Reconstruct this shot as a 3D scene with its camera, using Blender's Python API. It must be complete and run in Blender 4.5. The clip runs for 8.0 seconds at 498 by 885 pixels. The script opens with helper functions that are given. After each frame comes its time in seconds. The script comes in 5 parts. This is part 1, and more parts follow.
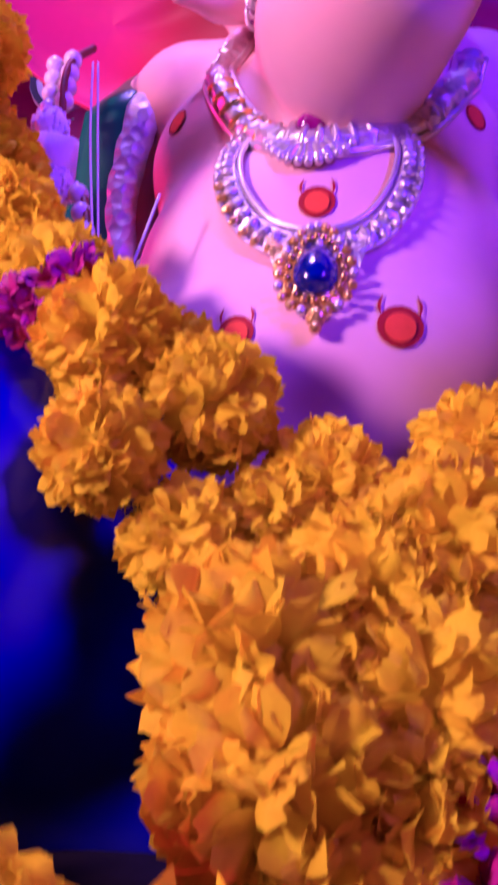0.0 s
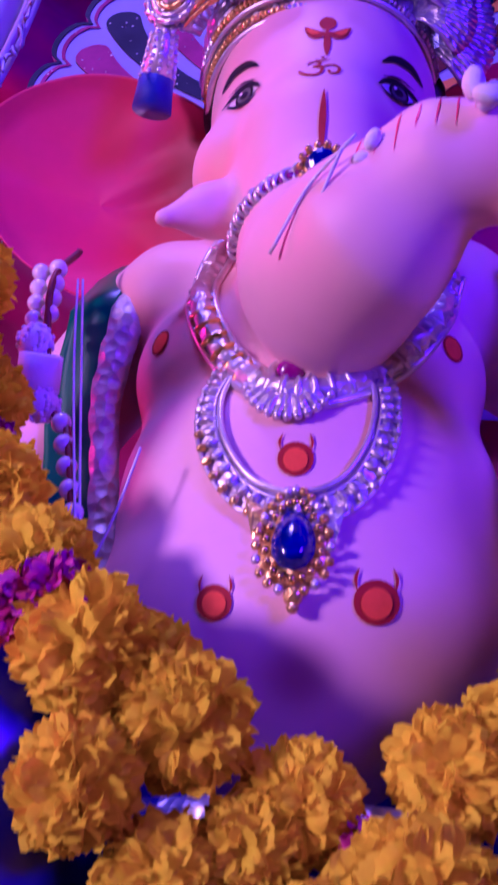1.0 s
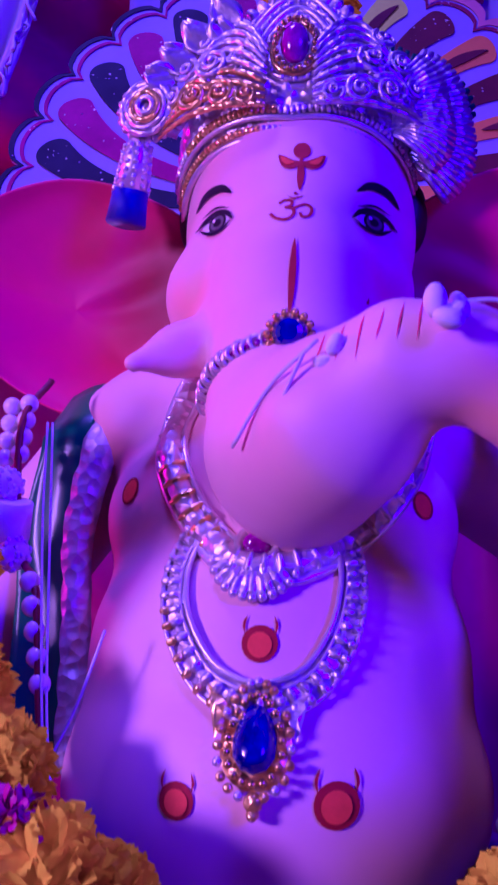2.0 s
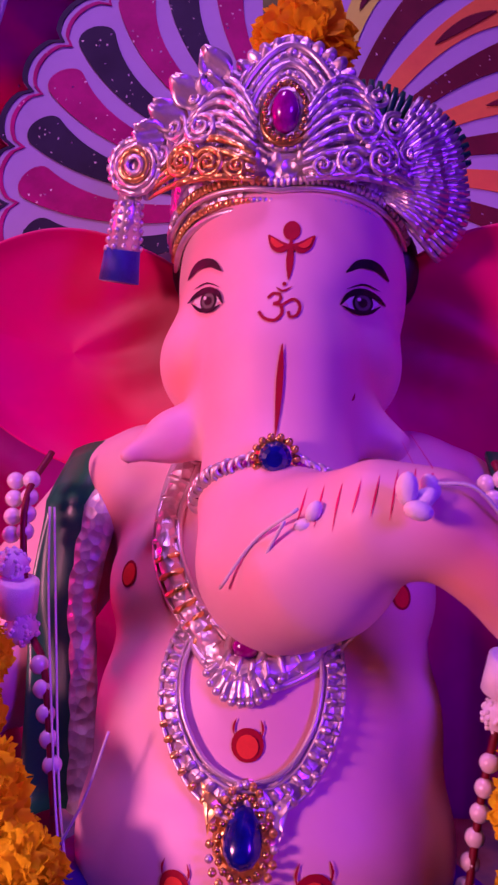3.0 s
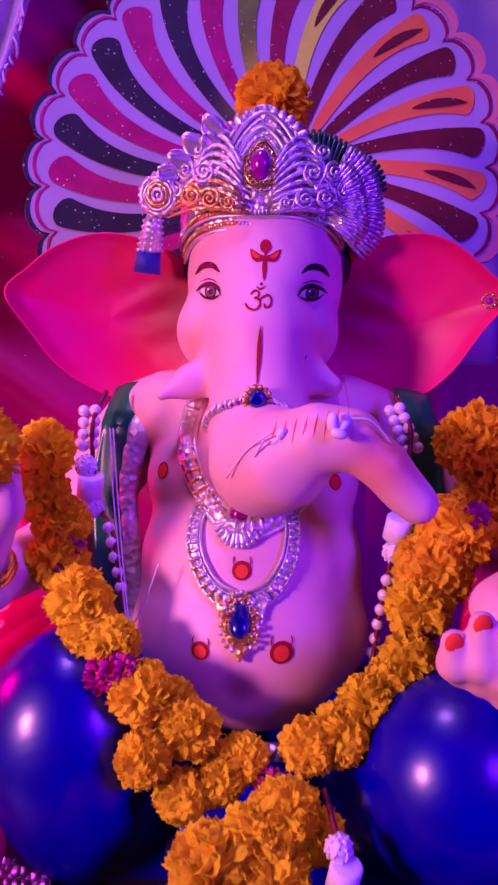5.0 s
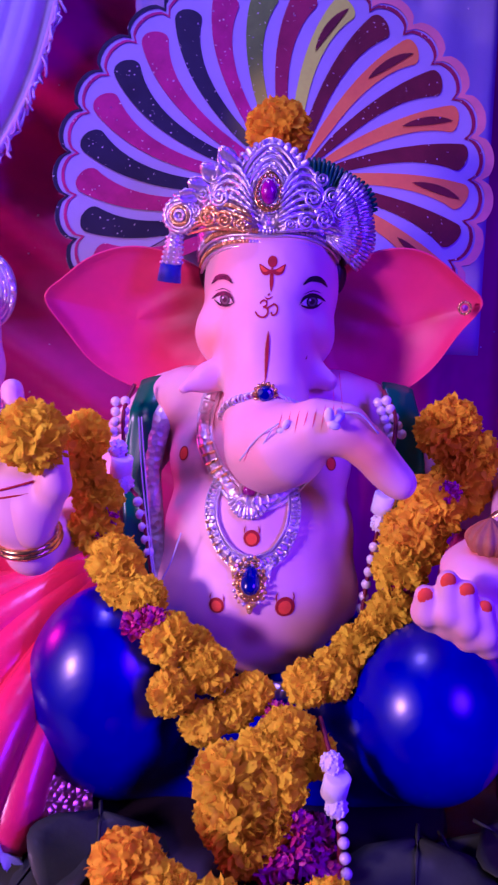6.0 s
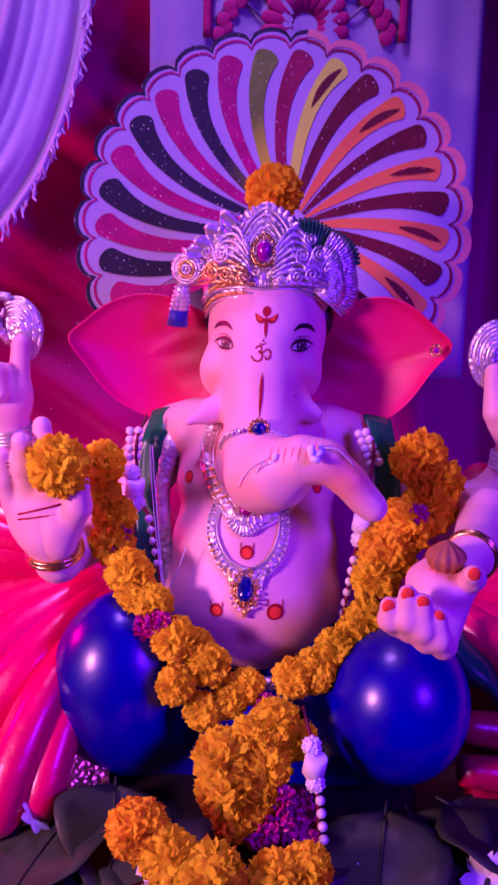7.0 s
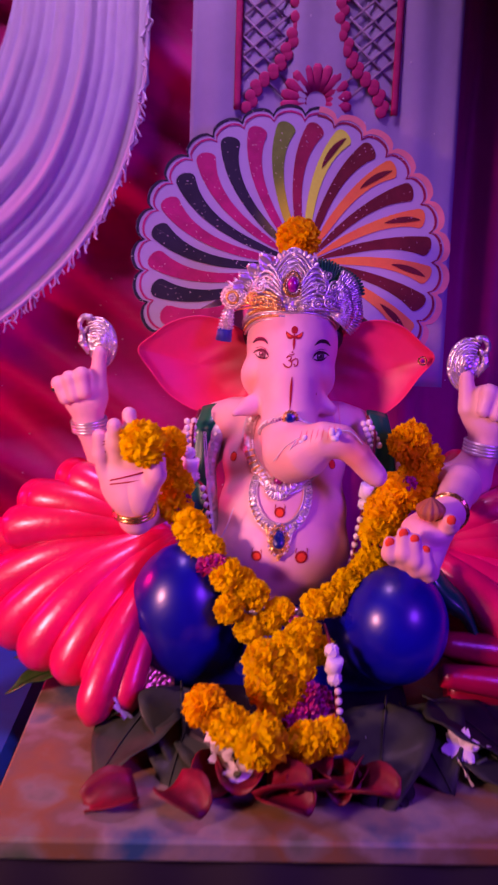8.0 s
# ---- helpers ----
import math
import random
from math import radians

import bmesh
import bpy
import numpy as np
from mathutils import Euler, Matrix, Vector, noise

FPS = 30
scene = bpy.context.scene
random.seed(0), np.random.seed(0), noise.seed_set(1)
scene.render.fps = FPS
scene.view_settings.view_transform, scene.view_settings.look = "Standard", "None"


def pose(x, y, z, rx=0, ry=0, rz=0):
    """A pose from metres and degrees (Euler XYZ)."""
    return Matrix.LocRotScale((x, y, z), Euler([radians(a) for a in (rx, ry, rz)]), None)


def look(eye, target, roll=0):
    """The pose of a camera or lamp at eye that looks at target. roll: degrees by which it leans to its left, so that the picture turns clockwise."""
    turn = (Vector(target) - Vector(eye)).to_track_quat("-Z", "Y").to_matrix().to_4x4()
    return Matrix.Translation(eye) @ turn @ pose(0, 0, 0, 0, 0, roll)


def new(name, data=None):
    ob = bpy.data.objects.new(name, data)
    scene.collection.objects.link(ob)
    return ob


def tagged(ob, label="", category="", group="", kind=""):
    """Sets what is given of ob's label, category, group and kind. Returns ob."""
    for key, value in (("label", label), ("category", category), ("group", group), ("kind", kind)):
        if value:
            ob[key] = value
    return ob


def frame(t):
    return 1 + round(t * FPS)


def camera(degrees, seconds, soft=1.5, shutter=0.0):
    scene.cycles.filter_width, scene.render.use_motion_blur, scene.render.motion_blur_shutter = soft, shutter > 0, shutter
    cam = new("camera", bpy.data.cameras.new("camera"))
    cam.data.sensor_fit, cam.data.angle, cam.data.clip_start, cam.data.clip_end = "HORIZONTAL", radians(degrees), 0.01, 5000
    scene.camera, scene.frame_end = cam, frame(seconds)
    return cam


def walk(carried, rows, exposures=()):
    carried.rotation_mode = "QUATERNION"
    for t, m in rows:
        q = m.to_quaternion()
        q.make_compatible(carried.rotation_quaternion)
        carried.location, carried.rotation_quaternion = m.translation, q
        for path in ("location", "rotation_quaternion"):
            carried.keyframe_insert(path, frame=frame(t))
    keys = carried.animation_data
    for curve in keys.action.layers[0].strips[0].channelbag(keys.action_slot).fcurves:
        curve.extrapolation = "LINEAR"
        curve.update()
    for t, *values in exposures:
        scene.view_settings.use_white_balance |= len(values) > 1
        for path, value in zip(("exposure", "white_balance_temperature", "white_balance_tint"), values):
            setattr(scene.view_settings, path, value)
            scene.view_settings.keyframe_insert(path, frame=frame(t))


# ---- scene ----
cam = camera(31.8, 8.0, soft=2.5, shutter=0.5)
PATH = [
    (0, (0.014, -0.346, 0.126), (-0.236, 1.633, 0.282), 1.2),
    (0.5, (0.015, -0.353, 0.16), (-0.208, 1.624, 0.366), 1.5),
    (1, (0.017, -0.355, 0.196), (-0.211, 1.619, 0.427), 1.4),
    (1.5, (0.022, -0.356, 0.228), (-0.2, 1.619, 0.447), 1.4),
    (2, (0.028, -0.359, 0.266), (-0.204, 1.621, 0.419), 1.4),
    (2.2, (0.027, -0.363, 0.282), (-0.206, 1.62, 0.39), 1.5),
    (3.3, (0.041, -0.392, 0.376), (-0.202, 1.576, 0.116), 1.0),
    (3.5, (0.044, -0.411, 0.381), (-0.192, 1.554, 0.091), 0.8),
    (4, (0.042, -0.469, 0.396), (-0.161, 1.489, 0.046), 0.9),
    (4.5, (0.041, -0.521, 0.405), (-0.131, 1.432, 0.012), 1.0),
    (4.7, (0.042, -0.54, 0.401), (-0.122, 1.414, 0.003), 1.0),
    (5.8, (0.04, -0.646, 0.432), (-0.096, 1.294, -0.032), 0.9),
    (6, (0.041, -0.661, 0.435), (-0.106, 1.277, -0.036), 1.2),
    (6.5, (0.037, -0.699, 0.451), (-0.119, 1.236, -0.03), 1.5),
    (7, (0.061, -0.746, 0.486), (-0.116, 1.185, -0.004), 1.3),
    (7.5, (0.05, -0.833, 0.511), (-0.106, 1.102, 0.031), 1.6),
    (8, (0.026, -0.98, 0.504), (-0.107, 0.966, 0.062), 1.9),
]
EXPOSURES = [
    (0.0, 0.09, 4900, 35),
    (0.5, -0.36, 3750, 40),
    (1.0, -0.57, 4150, 37),
    (1.5, -0.8, 4000, 50),
    (2.0, -1.0, 4250, 95),
    (2.2, -1.0, 4300, 95),
    (3.3, -0.42, 7800, 100),
    (3.5, -0.14, 7400, 95),
    (4.0, -0.45, 6100, 100),
    (4.5, -0.48, 4450, 60),
    (4.7, -0.5, 6200, 95),
    (5.8, -0.29, 5100, 55),
    (6.0, -0.35, 4350, 32),
    (6.5, -0.34, 7100, 58),
    (7.0, -0.38, 6000, 95),
    (7.5, -0.10, 5550, 42),
    (8.0, -0.36, 7600, 32),
]
walk(cam, [(t, look(eye, target, roll)) for t, eye, target, roll in PATH], EXPOSURES)

# ---- light ----
world = bpy.data.worlds.new("world")
scene.world = world
world.use_nodes = True
world.node_tree.nodes["Background"].inputs[0].default_value = (0.25, 0.06, 0.6, 1)
world.node_tree.nodes["Background"].inputs[1].default_value = 0.005


def led_lamp(name, eye, target, size, watts, colour, cone=60, blend=0.6):
    """A coloured stage LED with a cone, standing out of view."""
    data = bpy.data.lights.new(name, "SPOT")
    data.shadow_soft_size, data.energy, data.color = size, watts, colour
    data.spot_size, data.spot_blend = radians(cone), blend
    ob = new(name, data)
    ob.matrix_world = look(eye, target)
    return ob


led_lamp("led_key", (-1.10, -1.05, 0.62), (-0.03, -0.06, 0.17), 0.13, 124.0, (1.0, 0.425, 0.53), 44, 1.0)
led_lamp("led_blue", (0.92, -0.98, 0.80), (0.05, 0.0, 0.24), 0.20, 80.0, (0.20, 0.032, 1.0), 58, 0.9)
led_lamp("led_red", (-1.25, 0.10, 0.50), (-0.24, 0.14, 0.25), 0.12, 40.0, (1.0, 0.01, 0.16), 70, 0.8)
led_lamp("led_violet", (-0.30, -0.10, 1.60), (-0.42, 0.36, 0.66), 0.15, 62.0, (0.64, 0.32, 1.0), 104, 0.9)


# ---- materials ----
def mat(name, base, rough=0.5, metal=0.0, vary=0.12, grain=60.0, bump=0.1, second=None, coat=0.0, sheen=0.0, height=0.001, islands=False):
    """Two scales of noise over a base colour, with fine relief."""
    m = bpy.data.materials.new(name)
    m.use_nodes = True
    nt = m.node_tree
    b = nt.nodes["Principled BSDF"]
    co = nt.nodes.new("ShaderNodeTexCoord")
    n1 = nt.nodes.new("ShaderNodeTexNoise")
    n2 = nt.nodes.new("ShaderNodeTexNoise")
    n1.inputs["Scale"].default_value, n1.inputs["Detail"].default_value = grain, 6.0
    n2.inputs["Scale"].default_value, n2.inputs["Detail"].default_value = grain * 7, 3.0
    for n in (n1, n2):
        nt.links.new(co.outputs["Object"], n.inputs["Vector"])
    mix = nt.nodes.new("ShaderNodeMix")
    mix.data_type = "RGBA"
    other = second or tuple(c * (1 - 2.5 * vary) for c in base)
    mix.inputs["A"].default_value, mix.inputs["B"].default_value = (*base, 1), (*other, 1)
    ramp = nt.nodes.new("ShaderNodeMapRange")
    ramp.inputs["From Min"].default_value, ramp.inputs["From Max"].default_value = 0.35, 0.75
    nt.links.new(n1.outputs["Fac"], ramp.inputs["Value"])
    nt.links.new(ramp.outputs["Result"], mix.inputs["Factor"])
    hsv = nt.nodes.new("ShaderNodeHueSaturation")
    val = nt.nodes.new("ShaderNodeMapRange")
    val.inputs["To Min"].default_value, val.inputs["To Max"].default_value = 1 - vary, 1 + vary
    nt.links.new(n2.outputs["Fac"], val.inputs["Value"])
    if islands:
        geo = nt.nodes.new("ShaderNodeNewGeometry")
        inf = nt.nodes.new("ShaderNodeObjectInfo")
        add = nt.nodes.new("ShaderNodeMath")
        add.operation = "ADD"
        nt.links.new(geo.outputs["Random Per Island"], add.inputs[0])
        nt.links.new(inf.outputs["Random"], add.inputs[1])
        v2 = nt.nodes.new("ShaderNodeMapRange")
        v2.inputs["From Max"].default_value = 2.0
        v2.inputs["To Min"].default_value, v2.inputs["To Max"].default_value = 0.82, 1.1
        nt.links.new(add.outputs[0], v2.inputs["Value"])
        mul = nt.nodes.new("ShaderNodeMath")
        mul.operation = "MULTIPLY"
        nt.links.new(v2.outputs["Result"], mul.inputs[0])
        nt.links.new(val.outputs["Result"], mul.inputs[1])
        nt.links.new(mul.outputs[0], hsv.inputs["Value"])
    else:
        nt.links.new(val.outputs["Result"], hsv.inputs["Value"])
    nt.links.new(mix.outputs["Result"], hsv.inputs["Color"])
    nt.links.new(hsv.outputs["Color"], b.inputs["Base Color"])
    rr = nt.nodes.new("ShaderNodeMapRange")
    rr.inputs["To Min"].default_value, rr.inputs["To Max"].default_value = max(rough - 0.1, 0.03), min(rough + 0.12, 1)
    nt.links.new(n1.outputs["Fac"], rr.inputs["Value"])
    nt.links.new(rr.outputs["Result"], b.inputs["Roughness"])
    b.inputs["Metallic"].default_value = metal
    b.inputs["Coat Weight"].default_value = coat
    b.inputs["Coat Roughness"].default_value = 0.2
    b.inputs["Sheen Weight"].default_value = sheen
    if bump:
        bp = nt.nodes.new("ShaderNodeBump")
        bp.inputs["Strength"].default_value, bp.inputs["Distance"].default_value = bump, height
        nt.links.new(n2.outputs["Fac"], bp.inputs["Height"])
        nt.links.new(bp.outputs["Normal"], b.inputs["Normal"])
    return m


def chased(name, base, second, rough=0.3):
    """Cast metal foil with a worked, beaded relief."""
    m = mat(name, base, rough, 0.82, 0.15, 90, 0, second)
    nt = m.node_tree
    co = nt.nodes["Texture Coordinate"]
    vo = nt.nodes.new("ShaderNodeTexVoronoi")
    vo.inputs["Scale"].default_value = 210
    bp = nt.nodes.new("ShaderNodeBump")
    bp.inputs["Strength"].default_value, bp.inputs["Distance"].default_value = 0.6, 0.0025
    nt.links.new(co.outputs["Object"], vo.inputs["Vector"])
    nt.links.new(vo.outputs["Distance"], bp.inputs["Height"])
    nt.links.new(bp.outputs["Normal"], nt.nodes["Principled BSDF"].inputs["Normal"])
    return m


def glitter(name, base, spark, rough=0.55):
    """Print with a scatter of glitter flakes."""
    m = mat(name, base, rough, 0.0, 0.15, 40, 0.1)
    nt = m.node_tree
    b = nt.nodes["Principled BSDF"]
    vo = nt.nodes.new("ShaderNodeTexVoronoi")
    vo.inputs["Scale"].default_value = 800
    nt.links.new(nt.nodes["Texture Coordinate"].outputs["Object"], vo.inputs["Vector"])
    sep = nt.nodes.new("ShaderNodeSeparateColor")
    nt.links.new(vo.outputs["Color"], sep.inputs["Color"])
    gt = nt.nodes.new("ShaderNodeMath")
    gt.operation, gt.inputs[1].default_value = "GREATER_THAN", 1 - spark
    nt.links.new(sep.outputs["Red"], gt.inputs[0])
    nt.links.new(gt.outputs[0], b.inputs["Metallic"])
    mix = nt.nodes.new("ShaderNodeMix")
    mix.data_type = "RGBA"
    old = b.inputs["Base Color"].links[0].from_socket
    nt.links.new(old, mix.inputs["A"])
    mix.inputs["B"].default_value = (0.9, 0.85, 0.7, 1)
    nt.links.new(gt.outputs[0], mix.inputs["Factor"])
    nt.links.new(mix.outputs["Result"], b.inputs["Base Color"])
    nm = nt.nodes.new("ShaderNodeVectorMath")
    nm.operation = "ADD"
    ge = nt.nodes.new("ShaderNodeNewGeometry")
    sc = nt.nodes.new("ShaderNodeVectorMath")
    sc.operation = "MULTIPLY_ADD"
    sc.inputs[1].default_value, sc.inputs[2].default_value = (1.2, 1.2, 1.2), (-0.6, -0.6, -0.6)
    nt.links.new(vo.outputs["Color"], sc.inputs[0])
    ml = nt.nodes.new("ShaderNodeVectorMath")
    ml.operation = "SCALE"
    nt.links.new(sc.outputs[0], ml.inputs[0])
    nt.links.new(gt.outputs[0], ml.inputs["Scale"])
    nt.links.new(ge.outputs["Normal"], nm.inputs[0])
    nt.links.new(ml.outputs[0], nm.inputs[1])
    nt.links.new(nm.outputs[0], b.inputs["Normal"])
    return m


SKIN = mat("painted_skin", (0.84, 0.52, 0.54), 0.5, 0, 0.03, 14, 0.05, (0.82, 0.44, 0.46))
EAR = mat("painted_ear", (0.80, 0.030, 0.13), 0.5, 0, 0.06, 16, 0.06, (0.72, 0.040, 0.15))
BLUE = mat("blue_enamel", (0.0013, 0.0035, 0.38), 0.30, 0, 0.08, 12, 0.05, (0.001, 0.002, 0.20), coat=0.35)
GREEN = mat("green_enamel", (0.003, 0.16, 0.06), 0.30, 0, 0.1, 12, 0.05, (0.002, 0.07, 0.05), coat=0.2)
SILVER = chased("silver_foil", (0.80, 0.77, 0.80), (0.62, 0.57, 0.60), 0.40)
# gold foil, also the colour for warm glints on the left-hand silver
GOLD = chased("gold_foil_and_glint", (0.93, 0.68, 0.22), (0.80, 0.50, 0.13), 0.30)
BROCADE = chased("silver_brocade", (0.74, 0.71, 0.73), (0.50, 0.46, 0.48), 0.42)
BROCADE.node_tree.nodes["Principled BSDF"].inputs["Metallic"].default_value = 0.35
BRIGHT = mat("polished_silver", (0.82, 0.78, 0.78), 0.34, 0.7, 0.1, 120, 0.05)
BRASS = mat("polished_gold", (0.83, 0.55, 0.18), 0.25, 0.95, 0.1, 120, 0.05)
RED = mat("red_mark_paint", (0.40, 0.004, 0.006), 0.75, 0, 0.1, 200, 0.05)
ORANGE = mat("orange_mark_paint", (0.90, 0.085, 0.018), 0.75, 0, 0.06, 200, 0.05)
DARK = mat("black_paint", (0.012, 0.008, 0.012), 0.4, 0, 0.1, 150, 0.05)
WHITE = mat("white_paint", (0.80, 0.80, 0.80), 0.4, 0, 0.04, 150, 0.03)
IRIS = mat("grey_iris_paint", (0.13, 0.14, 0.12), 0.6, 0, 0.1, 300, 0.03)
SAPPHIRE = mat("blue_gem", (0.003, 0.014, 0.26), 0.05, 0, 0.15, 200, 0, (0.002, 0.004, 0.07), coat=1.0)
RUBY = mat("purple_gem", (0.42, 0.01, 0.35), 0.06, 0, 0.15, 200, 0, (0.12, 0.0, 0.10), coat=1.0)
PINK = mat("pink_satin", (0.80, 0.020, 0.12), 0.33, 0, 0.1, 16, 0.20, (0.60, 0.010, 0.07), coat=0.45, height=0.004)
HAIR = mat("black_hair_paint", (0.02, 0.010, 0.008), 0.5, 0, 0.1, 120, 0.2)
MARI = mat("marigold_petal", (1.0, 0.88, 0.004), 0.6, 0, 0.06, 120, 0.08, (1.0, 0.74, 0.003), islands=True)
MARI_DEEP = mat("deep_orange_petal", (1.0, 0.72, 0.005), 0.6, 0, 0.06, 120, 0.08, (0.98, 0.62, 0.004), islands=True)
for m_ in (MARI, MARI_DEEP):
    n_ = m_.node_tree
    p_ = n_.nodes["Principled BSDF"]
    p_.inputs["Specular IOR Level"].default_value = 0.08
    tr = n_.nodes.new("ShaderNodeBsdfTranslucent")
    ms = n_.nodes.new("ShaderNodeMixShader")
    ms.inputs[0].default_value = 0.35
    n_.links.new(p_.inputs["Base Color"].links[0].from_socket, tr.inputs["Color"])
    n_.links.new(p_.outputs[0], ms.inputs[1])
    n_.links.new(tr.outputs[0], ms.inputs[2])
    n_.links.new(ms.outputs[0], n_.nodes["Material Output"].inputs["Surface"])
MAGENTA = mat("magenta_petal", (0.58, 0.02, 0.24), 0.5, 0, 0.12, 150, 0.15, (0.3, 0.01, 0.14), islands=True)
PETALRED = mat("red_rose_petal", (0.20, 0.004, 0.018), 0.5, 0, 0.12, 120, 0.15, (0.11, 0.002, 0.010))
LEAF = mat("betel_leaf", (0.024, 0.038, 0.018), 0.7, 0, 0.12, 60, 0.2, (0.014, 0.024, 0.010), coat=0.05)
STEM = mat("green_calyx", (0.05, 0.10, 0.03), 0.5, 0, 0.1, 100, 0.1)
PEARL = mat("pearl_bead", (0.80, 0.74, 0.74), 0.2, 0, 0.05, 150, 0, coat=0.7)
FOAM = mat("white_thermocol", (0.82, 0.82, 0.84), 0.7, 0, 0.04, 260, 0.3)
THREAD = mat("plastic_thread", (0.7, 0.7, 0.72), 0.25, 0, 0.05, 150, 0)
BOARD = mat("printed_board_white", (0.42, 0.40, 0.53), 0.6, 0, 0.04, 20, 0.05)
P_NAVY = glitter("navy_glitter_print", (0.007, 0.006, 0.030), 0.012, 0.75)
P_PINK = glitter("pink_glitter_print", (0.50, 0.010, 0.15), 0.008, 0.75)
P_GREEN = glitter("olive_glitter_print", (0.15, 0.30, 0.02), 0.012, 0.75)
P_MAG = glitter("crimson_glitter_print", (0.30, 0.005, 0.05), 0.010, 0.75)
P_YEL = mat("yellow_print", (0.64, 0.98, 0.06), 0.55, 0, 0.08, 30, 0.05, (0.60, 0.86, 0.05))
P_MAR = glitter("maroon_glitter_print", (0.14, 0.003, 0.010), 0.010, 0.75)
P_ORA = mat("orange_print", (0.80, 0.27, 0.04), 0.55, 0, 0.08, 30, 0.05, (0.74, 0.18, 0.04))
P_SAL = mat("salmon_print", (0.80, 0.30, 0.26), 0.55, 0, 0.08, 30, 0.05)
DRAPE = mat("magenta_cloth", (0.72, 0.016, 0.26), 0.48, 0, 0.12, 6, 0.15, (0.56, 0.012, 0.22), sheen=0.4)
DRAPE_R = mat("wine_cloth", (0.58, 0.014, 0.24), 0.55, 0, 0.12, 6, 0.15, (0.46, 0.012, 0.20), sheen=0.4)
SWAG = mat("white_satin", (0.78, 0.77, 0.82), 0.5, 0, 0.05, 9, 0.1, sheen=0.2)
PANEL = mat("white_net_cloth", (0.50, 0.48, 0.58), 0.7, 0, 0.05, 14, 0.2)
LACE = mat("crimson_lace", (0.62, 0.03, 0.16), 0.7, 0, 0.12, 80, 0.3)
LACEG = mat("grey_lace", (0.40, 0.30, 0.40), 0.7, 0, 0.12, 80, 0.3)
WOOD = mat("paint_stained_plywood", (0.36, 0.25, 0.15), 0.6, 0, 0.10, 6, 0.15, (0.20, 0.24, 0.22))
SHADE = mat("dark_cloth", (0.010, 0.008, 0.014), 0.8, 0, 0.1, 10, 0.1)
CYAN = mat("blue_plastic_sheet", (0.01, 0.10, 0.55), 0.4, 0, 0.1, 10, 0.1)
FLOOR = mat("grey_floor", (0.12, 0.11, 0.11), 0.7, 0, 0.1, 5, 0.15)


def soft_spots(m, spots, colour):
    """Soft round spots of colour, sprayed paint on the skin: (centre, radius) in the statue's own metres."""
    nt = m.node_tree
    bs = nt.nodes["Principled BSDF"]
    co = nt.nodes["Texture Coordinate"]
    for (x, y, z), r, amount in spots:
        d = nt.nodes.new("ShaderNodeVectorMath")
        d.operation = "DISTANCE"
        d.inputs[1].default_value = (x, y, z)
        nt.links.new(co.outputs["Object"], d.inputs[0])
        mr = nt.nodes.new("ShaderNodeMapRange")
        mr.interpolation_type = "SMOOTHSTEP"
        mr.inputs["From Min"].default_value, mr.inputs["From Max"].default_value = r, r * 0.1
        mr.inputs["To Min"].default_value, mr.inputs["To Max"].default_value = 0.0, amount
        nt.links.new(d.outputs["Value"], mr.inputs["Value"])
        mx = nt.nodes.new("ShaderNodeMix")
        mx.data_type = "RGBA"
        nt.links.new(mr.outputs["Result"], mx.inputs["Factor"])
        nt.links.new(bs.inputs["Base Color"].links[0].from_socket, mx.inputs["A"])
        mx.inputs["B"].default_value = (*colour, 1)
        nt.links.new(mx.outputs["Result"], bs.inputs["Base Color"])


soft_spots(SKIN, [((0.078, -0.106, 0.303), 0.036, 0.9), ((0.092, -0.030, 0.190), 0.050, 0.45), ((-0.078, 0.0, 0.235), 0.045, 0.6), ((-0.050, -0.010, 0.252), 0.034, 0.40), ((0.050, -0.010, 0.252), 0.034, 0.40), ((-0.036, -0.004, 0.352), 0.022, 0.5), ((0.040, -0.004, 0.352), 0.022, 0.5),
                ((0.0, -0.07, 0.110), 0.045, 0.40), ((0.150, -0.150, 0.250), 0.022, 0.7), ((-0.080, 0.0, 0.290), 0.03, 0.5)], (0.84, 0.27, 0.14))
soft_spots(SKIN, [((0.003, -0.098, 0.159), 0.016, 0.7)], (0.30, 0.07, 0.10))
# each ear deepens to a dark red towards the head
soft_spots(EAR, [((-0.050, 0.045, 0.372), 0.058, 0.9), ((0.054, 0.045, 0.372), 0.058, 0.9)], (0.22, 0.012, 0.015))


